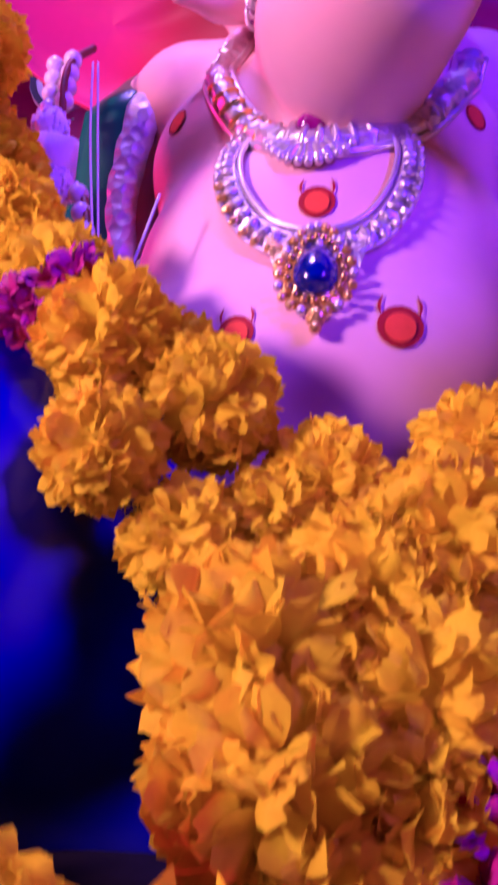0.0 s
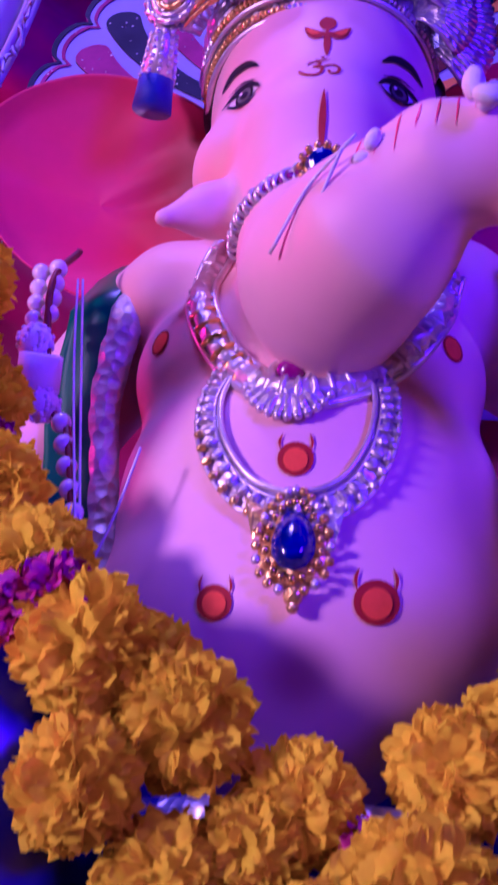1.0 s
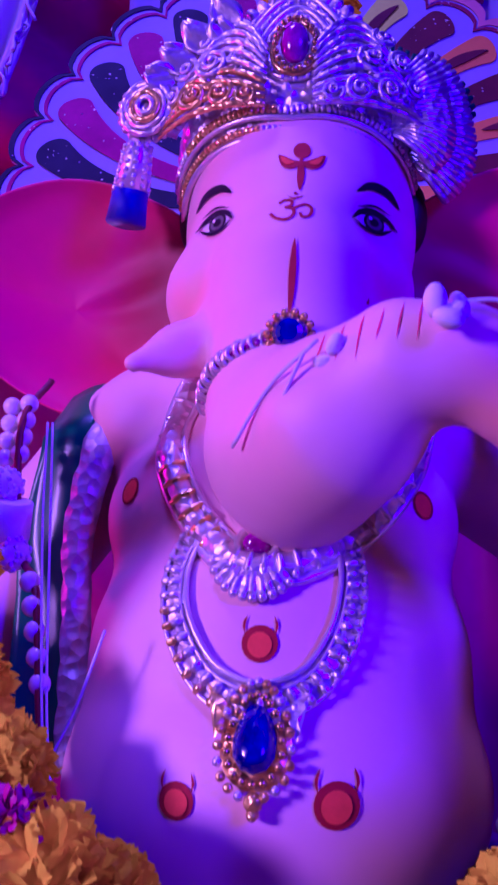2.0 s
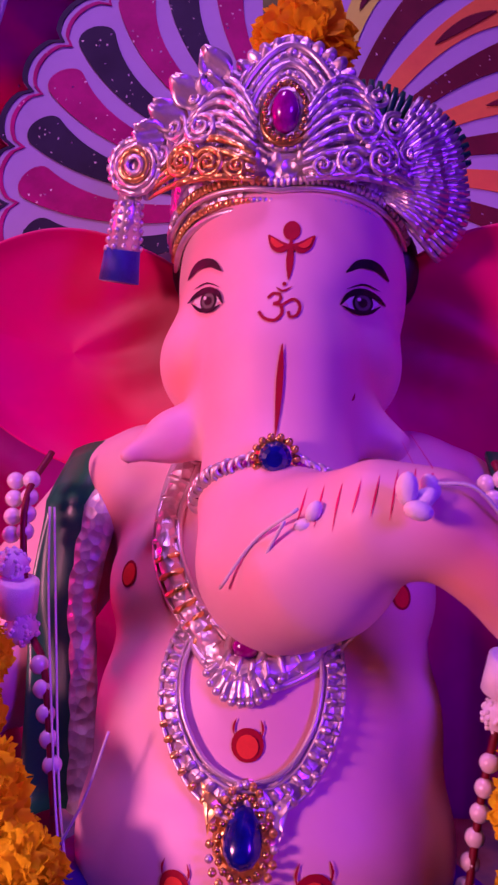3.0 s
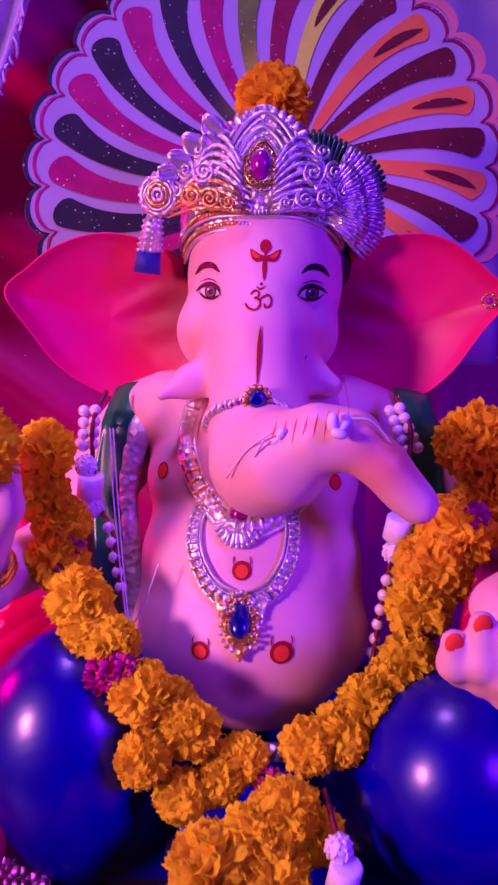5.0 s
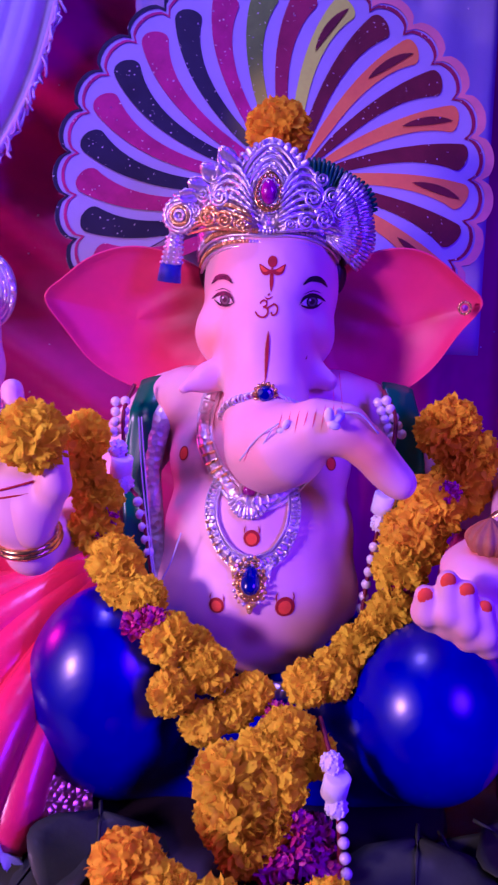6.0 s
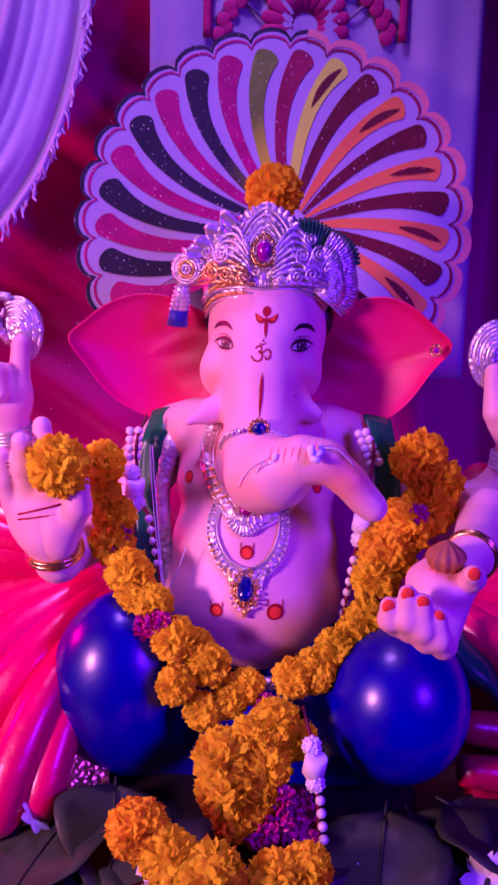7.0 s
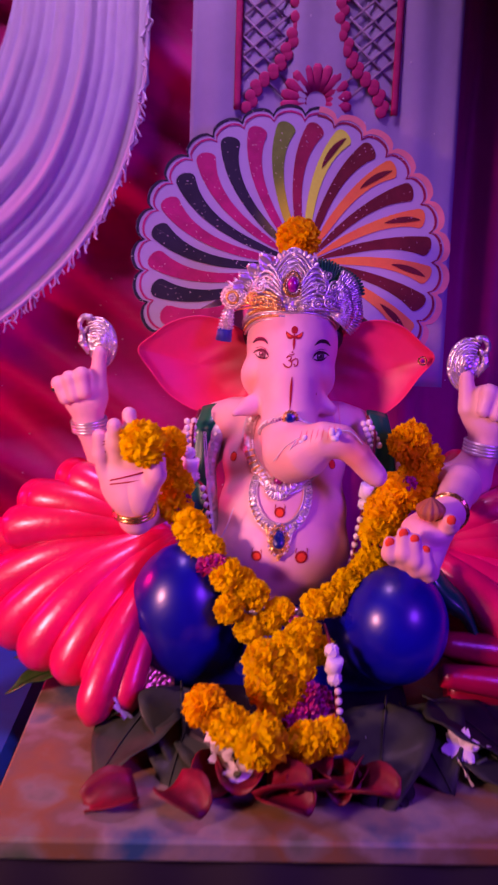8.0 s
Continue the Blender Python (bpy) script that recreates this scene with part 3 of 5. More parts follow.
# forehead: trident flower, drop, sacred sign, nose line
patch(FACE, 0.0062, 0.4135, 0.0036, 0.0042, RE, 0.0005)
for s in (-1, 1):
    stroke(FACE, [(0.0062, 0.407), (0.0062 + s * 0.005, 0.4065), (0.0062 + s * 0.0095, 0.4115)], 0.0052, RE, 0.0005)
    stroke(FACE, [(0.0062 + s * 0.003, 0.4070), (0.0062 + s * 0.006, 0.4075), (0.0062 + s * 0.0085, 0.4105)], 0.0026, OR, 0.0008)
stroke(FACE, [(0.0062, 0.4105), (0.0062, 0.401), (0.0062, 0.3925)], 0.0030, RE, 0.0006)
stroke(FACE, [(-0.0012, 0.3845), (0.0010, 0.3866), (0.0036, 0.3858), (0.0036, 0.3833), (0.0012, 0.3822)], 0.0012, RE, 0.0006, 22, False)
stroke(FACE, [(0.0012, 0.3822), (0.0042, 0.3815), (0.0050, 0.3784), (0.0026, 0.3756), (-0.0014, 0.3762), (-0.0042, 0.3790)], 0.0013, RE, 0.0006, 26, False)
stroke(FACE, [(0.0042, 0.3812), (0.0066, 0.3830), (0.0094, 0.3842), (0.0116, 0.3818), (0.0110, 0.3780), (0.0084, 0.3770), (0.0074, 0.3792)], 0.0012, RE, 0.0006, 26, False)
stroke(FACE, [(0.0016, 0.3892), (0.0044, 0.3876), (0.0080, 0.3896)], 0.0011, RE, 0.0006, 12)
patch(FACE, 0.0048, 0.3906, 0.0009, 0.0009, RE, 0.0006, n=8)
NOSE = HEAD + TRUNK[:4]
stroke(NOSE, [(0.0062, 0.3665), (0.0058, 0.352), (0.0056, 0.332)], 0.0026, RE, 0.0009, 16)
for s in (-1, 1):
    stroke(HEAD + TRUNK[:3], [(0.003 + s * 0.030, 0.345), (0.003 + s * 0.0335, 0.349), (0.003 + s * 0.036, 0.352)], 0.003, RE, 0.0006, 8)
# wrinkles over the trunk's bend
for q in range(8):
    x0 = 0.020 + 0.0056 * q
    top = 0.3165 + 0.0016 * q
    stroke(TRUNK, [(x0, top + 0.003), (x0 - 0.0012, top - 0.002), (x0 - 0.0026, top - 0.007 - 0.002 * (q % 3))], 0.0006, EA, 0.0003, 8)


# ears: dished sheets with a rolled rim
def ear(outline, s):
    o = ring_spline([(x, z) for x, z in outline], 72)
    c = np.array([s * 0.108, 0.362])
    rows = []
    for rr in (0.0005, 0.15, 0.3, 0.45, 0.6, 0.72, 0.82, 0.9, 0.95, 0.985, 1.0):
        xz = c + (o - c) * rr
        ax = np.abs(xz[:, 0])
        fold = 0.0026 * np.sin(xz[:, 1] * 260 + ax * 90) * np.clip(1 - np.abs(ax - 0.085) / 0.035, 0, 1) * max(0, 1 - rr ** 2)
        y = 0.046 - 0.016 * (ax - 0.05) / 0.12 + 0.016 * (1 - rr ** 2) + fold - 0.004 * max(0, (rr - 0.9) / 0.1)
        rows.append(np.stack([xz[:, 0], y, xz[:, 1]], 1))
    for rr, back in ((1.012, 0.001), (1.01, 0.004), (0.98, 0.006), (0.85, 0.008), (0.5, 0.018), (0.02, 0.024)):
        xz = c + (o - c) * rr
        ax = np.abs(xz[:, 0])
        y = 0.046 - 0.016 * (ax - 0.05) / 0.12 - 0.004 + back + 0.010 * (1 - min(rr, 1) ** 2)
        rows.append(np.stack([xz[:, 0], y, xz[:, 1]], 1))
    g = np.array(rows)
    g = np.concatenate([g, g[:, :1]], 1)
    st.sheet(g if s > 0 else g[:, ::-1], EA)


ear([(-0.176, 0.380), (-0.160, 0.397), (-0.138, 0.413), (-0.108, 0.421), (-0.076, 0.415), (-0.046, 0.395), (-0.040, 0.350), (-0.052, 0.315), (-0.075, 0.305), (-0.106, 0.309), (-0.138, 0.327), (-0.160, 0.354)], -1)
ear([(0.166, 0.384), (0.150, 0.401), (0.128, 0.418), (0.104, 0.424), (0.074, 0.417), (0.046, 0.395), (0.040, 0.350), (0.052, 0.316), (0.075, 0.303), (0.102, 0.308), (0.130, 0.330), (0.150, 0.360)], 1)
for q in range(12):
    a = q * 2 * math.pi / 12
    st.ball((0.152 + 0.0045 * math.cos(a), 0.022, 0.381 + 0.0045 * math.sin(a)), 0.0014, BS, 6, 4)
st.ball((0.152, 0.0215, 0.381), 0.0026, RU, 8, 6)

# hair at the temples
for s in (-1, 1):
    st.ball((0.003 + s * 0.050, 0.048, 0.404), (0.009, 0.013, 0.018), HA)


# crown
def on_dome(u, w, out=0.0):
    """A point of the crown's dome: u across (radians from the front), w up from 0 to 1."""
    fl = min(1.0, max(0.0, (w + 0.08) / 0.4))
    a, b, c = 0.0505 + 0.010 * fl + out, 0.0455 + 0.006 * fl + out, 0.060 + out
    h = w * 1.35
    return (a * math.sin(u) * math.cos(h), 0.046 - b * math.cos(u) * math.cos(h), 0.428 + 0.0035 * abs(math.sin(2.2 * u)) * (w < 0.3) + c * math.sin(h) - 0.024 * (1 - math.cos(u)) * (1 - 0.6 * max(w, 0)))


def dome_path(uws, n, out):
    p = spline(np.asarray(uws, float), n)
    return np.array([on_dome(u, w, out) for u, w in p])


grid = [[on_dome(u, w, 0.0009 * math.sin(u * 34 + 3 * math.sin(w * 9)) * math.cos(w * 30) + 0.0006 * math.sin(u * 71) * math.sin(w * 52)) for u in np.linspace(-math.pi, math.pi, 193)] for w in np.linspace(-0.08, 1.0, 52)]
st.sheet(np.array(grid), SI)
arc = np.linspace(-1.45, 1.45, 48)
st.tube(dome_path([(u, -0.065) for u in arc], 80, 0.002), 0.0016, BR)
st.tube(dome_path([(u, 0.035) for u in arc], 80, 0.002), 0.0012, BR)
# beads on the key-lit left are coloured gold for its warm shine
for u in np.linspace(-1.4, 1.4, 62):
    st.ball(on_dome(u, -0.020, 0.002), 0.0016, GO if u < -0.25 else SI, 7, 5)
    st.ball(on_dome(u, 0.075, 0.002), (0.0016, 0.0016, 0.0021), GO if -1.0 < u < -0.1 else SI, 7, 5)


def on_bowl(x, z, out=0.002):
    """A point on the crown's swelling front, at (x, z)."""
    xx, zz = x / 0.072, (z - 0.428) / 0.074
    return (x, 0.046 - 0.054 * math.sqrt(max(0.02, 1 - xx * xx - zz * zz)) - out, z)


def volute(x0, z0, R, turns, r, k, sp, a0=0.5):
    pt = []
    for t in np.linspace(0, 1, 40):
        a = t * turns * 2 * math.pi * sp + a0
        rr = R * (1 - 0.86 * t)
        pt.append(on_bowl(x0 + rr * math.cos(a), z0 + rr * math.sin(a), 0.002 + 0.0025 * t))
    st.tube(pt, np.linspace(r, r * 0.55, 40), k, 7)
    st.ball(pt[-1], r * 1.1, k, 7, 5)


# front crest: nested pointed arches round a gem
cg = np.array([0.002, -0.004, 0.4625])


def ogee(a, rx, rz):
    return rx * math.sin(a) * (1 - 0.16 * math.cos(a)), rz * (math.cos(a) + 0.10 * max(0.0, math.cos(a)) ** 6)


for q, (rx, rz, r, k) in enumerate(((0.0098, 0.0128, 0.0013, BS), (0.0128, 0.0158, 0.0011, SI), (0.0160, 0.0195, 0.0014, BR), (0.0192, 0.0232, 0.0012, SI), (0.0226, 0.0268, 0.0015, BR), (0.0258, 0.0296, 0.0013, SI))):
    pt = []
    for a in np.linspace(0, 2 * math.pi, 49)[:-1]:
        x, z = ogee(a, rx, rz)
        pt.append((cg[0] + x, cg[1] + 0.002 + 0.0025 * q + 0.25 * (z + 0.2 * rz), cg[2] + 0.0012 * q + z))
    pt = np.array(pt)
    st.tube(pt, r, k, 7, True)
    if q in (1, 3, 5):
        for p in pt[::2 if q > 1 else 3]:
            st.ball(p + (0, -0.0008, 0), 0.0013, SI if q > 1 else BR, 6, 5)
plate = []
for w in (0.02, 0.35, 0.7, 1.0):
    row = []
    for a in np.linspace(0, 2 * math.pi, 41):
        x, z = ogee(a, 0.027 * w, 0.031 * w)
        row.append((cg[0] + x, cg[1] + 0.006 + 0.010 * w + 0.009 * w * math.cos(a), cg[2] + 0.006 * w + z))
    plate.append(row)
st.sheet(np.array(plate)[:, ::-1], SI)
st.ball(cg + (0, -0.001, 0), (0.0064, 0.0050, 0.0092), RU, 8, 6)
for q in range(20):
    a = q * 2 * math.pi / 20
    st.ball(cg + (0.0084 * math.sin(a), -0.0015, 0.0112 * math.cos(a)), 0.0014, BS, 7, 5)
# small foil leaves round the crest
for q in range(19):
    a = -1.75 + 3.5 * q / 18
    c = np.array([0.002 + 0.0285 * math.sin(a), 0.015 + 0.004 * math.cos(a), 0.466 + 0.030 * math.cos(a)])
    st.ball(c, (0.0034, 0.0030, 0.0054), SI, 8, 6, Matrix.Rotation(a, 3, "Y"))
# acanthus ribs sweeping from the gem to the sides, with volutes over them
for s in (-1, 1):
    # lower left scrolls carry the warm highlight in their gold colour
    low, high = (GO, SI) if s < 0 else (SI, SI)
    for q in range(9):
        pt = []
        for t in np.linspace(0, 1, 18):
            x = 0.010 + t * (0.050 - 0.0022 * q)
            z = 0.4345 + 0.0034 * q + (0.004 + 0.0022 * q) * math.sin(t * math.pi * 0.95) - 0.004 * t
            pt.append(on_bowl(s * x, z, 0.0015))
        st.tube(pt, 0.0007 + 0.0010 * np.sin(np.linspace(0.3, math.pi, 18)), low if q < 4 else high, 6)
    for x0, z0, R, turns, r, k, sp, a0 in ((0.030, 0.4420, 0.0068, 1.9, 0.0014, low, 1, 0.5), (0.0425, 0.4440, 0.0078, 2.0, 0.0015, low, -1, 2.6), (0.0180, 0.4400, 0.0048, 1.6, 0.0011, low, -1, 0.4), (0.0345, 0.4590, 0.0075, 1.9, 0.0014, high, -1, 0.2),
                                           (0.0480, 0.4600, 0.0066, 1.8, 0.0013, high, 1, 1.4), (0.0400, 0.4730, 0.0058, 1.7, 0.0012, high, 1, 2.2), (0.0545, 0.4480, 0.0058, 1.7, 0.0012, high, 1, 0.2)):
        volute(s * x0, z0, R, turns, r, k, sp * s, a0 if s > 0 else math.pi - a0)
    # foil flakes between the scrolls
    for q in range(46):
        x = 0.014 + 0.050 * ((q * 0.618) % 1)
        z = 0.437 + 0.040 * ((q * 0.381) % 1) * (1.15 - x / 0.07)
        st.ball(on_bowl(s * x, z, 0.0008), (0.0022, 0.0012, 0.0014), low if z < 0.447 and x < 0.05 else high, 6, 4, Matrix.Rotation(q * 1.3, 3, "Y"))
# rolled rosette over the tassel
rc = np.array([-0.066, 0.018, 0.445])
for R, r, k in ((0.0118, 0.0016, SI), (0.0090, 0.0013, SI), (0.0064, 0.0014, GO), (0.0036, 0.0013, SI)):
    a = np.linspace(0, 2 * math.pi, 29)[:-1]
    st.tube(np.stack([rc[0] + R * np.cos(a), rc[1] - 0.003 - 0.25 * R * np.cos(a) - (0.015 - R) * 0.4, rc[2] + R * np.sin(a)], 1), r, k, 7, True)
st.ball(rc, (0.0115, 0.006, 0.0115), SI)
for q in range(20):
    a = q * 2 * math.pi / 20
    st.ball(rc + (0.0128 * math.cos(a), 0.0, 0.0128 * math.sin(a)), 0.0020, SI, 7, 5)
for q in range(9):
    a = 0.4 + q * 0.24
    d = np.array([-math.cos(a), 0.0, math.sin(a)])
    c = np.array([-0.046, 0.042, 0.440])
    st.tube([c + d * 0.012, c + d * 0.024 + (0, -0.003, 0), c + d * (0.033 + 0.003 * (q % 2))], [0.0022, 0.0034, 0.0016], SI, 7)
# pleated foil plume on the other side, a dark green tier above it
def pleated_fan(c, R, a1, a2, pleats, k):
    c = np.array(c)
    rows = []
    for w in np.linspace(0.15, 1.0, 12):
        row = []
        for q in range(pleats * 6 + 1):
            f = q / (pleats * 6)
            a = a1 + (a2 - a1) * f
            rip = math.sin(f * pleats * 2 * math.pi)
            L = R * w * (1 + 0.05 * w * rip + 0.04 * math.sin(f * 9))
            row.append(c + (L * math.cos(a), -0.012 * math.sin(w * math.pi * 0.9) - 0.0026 * w * rip, L * math.sin(a)))
        rows.append(row)
    st.sheet(np.array(rows), k, 0.0008)
    for q in range(pleats):
        a = a1 + (a2 - a1) * (q + 0.25) / pleats
        st.ball(c + (0.97 * R * math.cos(a), -0.004, 0.97 * R * math.sin(a)), 0.0013, BR, 6, 4)


pleated_fan((0.036, 0.052, 0.440), 0.047, 0.25, 1.85, 20, GR)
pleated_fan((0.038, 0.040, 0.438), 0.043, -0.80, 1.15, 26, SI)
pleated_fan((0.036, 0.024, 0.437), 0.034, -0.70, 1.05, 22, SI)
# crumpled silver leaves tucked behind the crest
for q, (x, z, a, L) in enumerate(((-0.026, 0.478, -0.5, 0.019), (-0.036, 0.470, -0.8, 0.018), (-0.044, 0.462, -1.0, 0.017), (-0.030, 0.468, -0.3, 0.016), (-0.052, 0.455, -1.2, 0.015))):
    rows = []
    for w in np.linspace(0, 1, 7):
        wd = 0.0075 * math.sin(math.pi * (0.12 + 0.80 * w))
        rows.append([(x + math.sin(a) * L * w + math.cos(a) * wd * u, 0.014 - 0.004 * w + 0.0018 * math.sin(u * 4 + q + w * 5), z + math.cos(a) * L * w - math.sin(a) * wd * u) for u in np.linspace(-1, 1, 7)])
    st.sheet(np.array(rows)[:, ::-1], BR, 0.0008)

# necklaces
def on_torso(x, z, lift=0.003):
    x, z = np.asarray(x, float), np.asarray(z, float)
    return np.stack([x, front(TORSO, x, z) - lift, z], -1)


up = spline([(-0.034, 0.325), (-0.041, 0.297), (-0.035, 0.275), (-0.022, 0.257), (-0.004, 0.247), (0.016, 0.250), (0.036, 0.264), (0.050, 0.284), (0.056, 0.305)], 58)
for w, r, k in ((-0.0052, 0.0016, BR), (0.0052, 0.0016, BR), (0, 0.0048, SI)):
    t = np.gradient(up, axis=0)
    t /= np.linalg.norm(t, axis=1)[:, None]
    q = up + np.stack([-t[:, 1], t[:, 0]], 1) * w
    st.tube(on_torso(q[:, 0], q[:, 1], 0.0015), r, k, 8)
tt = np.gradient(up, axis=0)
# left scales turn gold where warm light catches the silver
for (x, z), (tx, tz) in list(zip(up, tt))[::2]:
    a = math.atan2(tz, tx)
    st.ball(on_torso(x, z, 0.004), (0.0019, 0.0030, 0.0056), GO if x < -0.018 and z < 0.285 else SI, 8, 6, Matrix.Rotation(-a, 3, "Y"))
# fan pendant under the chin
for q in range(13):
    a = -1.25 + 2.5 * q / 12
    r0, r1 = 0.006, 0.0158
    p0, p1 = on_torso(-0.003 + r0 * math.sin(a), 0.2535 - r0 * math.cos(a), 0.004), on_torso(-0.003 + r1 * math.sin(a), 0.2535 - r1 * math.cos(a), 0.004)
    st.tube([p0, (p0 + p1) / 2, p1], [0.0012, 0.0019, 0.0016], SI, 7)
    st.ball(p1, 0.0018, BR, 7, 5)
st.ball(on_torso(-0.003, 0.2545, 0.007), (0.0052, 0.003, 0.0042), RU, 10, 6)
a = np.linspace(0, 2 * math.pi, 21)[:-1]
st.tube(np.array([on_torso(-0.003 + 0.0068 * math.cos(t), 0.2545 + 0.0058 * math.sin(t), 0.006) for t in a]), 0.0014, BR, 8, True)
# long necklace: ridged bands, beads and a gem drop
U = [(-0.021, 0.264), (-0.0275, 0.255), (-0.0305, 0.243), (-0.0275, 0.2275), (-0.0165, 0.2125), (0.0005, 0.2068), (0.0170, 0.2125), (0.0265, 0.2265), (0.0295, 0.242), (0.0275, 0.254), (0.0225, 0.264)]
mid = spline(U, 76)
t = np.gradient(mid, axis=0)
t /= np.linalg.norm(t, axis=1)[:, None]
nn = np.stack([-t[:, 1], t[:, 0]], 1)
hw = (0.0034 + 0.0020 * np.sin(np.linspace(0, math.pi, 76)) ** 2)[:, None]


def along(w, lift):
    p = mid + nn * hw * w
    return on_torso(p[:, 0], p[:, 1], lift)


st.sheet(np.array([along(w, 0.0015 + 0.0018 * (1 - abs(w))) for w in np.linspace(-1, 1, 7)]), SI)
for w, r, k in ((1.0, 0.0010, BR), (0.5, 0.0006, BR), (-1.0, 0.0008, BR)):
    st.tube(along(w, 0.003), r, k, 8)
for q in range(0, 76, 2):
    # lower-left beads have the warm highlight put into their colour
    warm_tone = GO if mid[q][0] < 0.006 and mid[q][1] < 0.236 else SI
    turn = Matrix.Rotation(-math.atan2(t[q][1], t[q][0]), 3, "Y")
    st.ball(along(0.05, 0.0040)[q], (0.0016, 0.0014, 0.0024), SI, 7, 5, turn)
    st.ball(along(-0.75, 0.0040)[q], (0.0015, 0.0014, 0.0020), warm_tone, 7, 5, turn)
gx, gz = 0.0008, 0.1978
drop = lambda a, s: (gx + s * 0.0066 * math.sin(a) * (1 - 0.22 * math.cos(a)), gz + s * 0.0092 * math.cos(a))
st.sheet(np.array([[on_torso(*drop(a, s), 0.0065 - 0.004 * s) for a in np.linspace(0, 2 * math.pi, 37)] for s in (1.75, 1.5, 1.2, 1.0)]), GO)
for ring, cnt, r, k in ((1.25, 20, 0.0014, BS), (1.65, 22, 0.0016, GO)):
    for q in range(cnt):
        a = q * 2 * math.pi / cnt
        st.ball(on_torso(*drop(a, ring), 0.0052), r, k if ring < 1.3 or q % 3 else BR, 7, 5)
rows = [[on_torso(*drop(a, s), l) for a in np.linspace(0, 2 * math.pi, 13)] for s, l in ((1.0, 0.0045), (0.72, 0.0085), (0.45, 0.0098), (0.02, 0.0100))]
st.sheet(np.array(rows), SA)
for s in (-1, 1):
    tri = [(gx + s * 0.008, 0.2055), (gx + s * 0.0165, 0.2115), (gx + s * 0.0125, 0.197)]
    c = np.mean(tri, 0)
    pts = [on_torso(x, z, 0.0038) for x, z in tri] + [on_torso(c[0], c[1], 0.0065)]
    # left corner piece coloured gold for the same warm light
    st.add(pts, [(0, 1, 3), (1, 2, 3), (2, 0, 3)] if s < 0 else [(1, 0, 3), (2, 1, 3), (0, 2, 3)], GO if s < 0 else SI)
for q, (dz, r) in enumerate(((-0.0165, 0.0030), (-0.0195, 0.0020))):
    st.ball(on_torso(gx + 0.0005, gz + dz, 0.004), (r, 0.003, r), GO, 8, 6)

# bangles and ring
def bangle(c, axis, R, k, n=3, r=0.0022):
    z = Vector(axis).normalized()
    x = z.orthogonal().normalized()
    y = z.cross(x)
    for q in range(n):
        o = Vector(c) + z * (q - (n - 1) / 2) * r * 1.7
        st.tube([o + R * (math.cos(a) * x + math.sin(a) * y) for a in np.linspace(0, 2 * math.pi, 33)[:-1]], r, k, 8, True, up=tuple(z))


bangle((-0.236, 0.033, 0.287), (-0.1, -0.1, 1), 0.0200, BR, 4)
bangle((-0.153, -0.102, 0.226), (-0.05, -0.3, 1), 0.0215, BS, 2, 0.0024)
bangle((0.229, 0.023, 0.284), (0.1, 0, 1), 0.0215, BR, 4)
bangle((0.174, -0.108, 0.243), (0.4, 1, 0.1), 0.0190, BS, 2)
st.ball((-0.270, 0.010, 0.334), (0.006, 0.006, 0.0065), BS)
# red nails
for x, y, z in ((0.1080, -0.1905, 0.2345), (0.1200, -0.1915, 0.2445), (0.1305, -0.1925, 0.2395), (0.1415, -0.1905, 0.2285), (0.166, -0.1735, 0.2545)):
    st.ball((x, y, z), (0.0046, 0.0020, 0.0054), OR, 10, 6)
# palm lines
for z0, b in ((0.268, 0.006), (0.262, 0.004)):
    st.tube([(x, -0.1268 + 0.9 * (x + 0.157) ** 2 * 8, z0 + b * (x + 0.157) / 0.02) for x in np.linspace(-0.174, -0.140, 9)], 0.0008, RE, 6)
for x in (-0.184, -0.170):
    for dz in (0.0, 0.008, 0.011):
        st.tube([(x - 0.005, -0.1215, 0.292 + dz), (x, -0.1232, 0.2915 + dz), (x + 0.005, -0.1215, 0.292 + dz)], 0.0006, RE, 5)


# emblems held up: shell-like silver axe heads
def emblem(cx, cy, cz, s):
    for q in range(7):
        R = 0.030 - 0.0035 * q
        pt = [(cx + s * (R * math.cos(a) * 0.75), cy - 0.001 * q, cz + R * math.sin(a)) for a in np.linspace(-1.3, 2.1, 18)]
        st.tube(pt, 0.0026 * np.sin(np.linspace(0.4, math.pi - 0.2, 18)) + 0.0006, BR if q % 2 else SI, 8)
    st.ball((cx + s * 0.006, cy + 0.003, cz + 0.002), (0.019, 0.006, 0.026), SI)
    st.tube(spline([(cx - s * 0.004, cy - 0.002, cz + 0.030), (cx - s * 0.014, cy - 0.003, cz + 0.031), (cx - s * 0.019, cy - 0.003, cz + 0.021), (cx - s * 0.013, cy - 0.003, cz + 0.014), (cx - s * 0.010, cy - 0.003, cz + 0.020)], 20), np.linspace(0.0042, 0.0018, 20), SI, 8)
    st.tube([(cx - s * 0.016, cy - 0.001, cz + 0.016), (cx - s * 0.017, cy - 0.001, cz + 0.002), (cx - s * 0.008, cy, cz - 0.012)], [0.0035, 0.0048, 0.0030], SI, 8)


emblem(-0.228, 0.036, 0.384, 1)
emblem(0.205, 0.022, 0.378, -1)

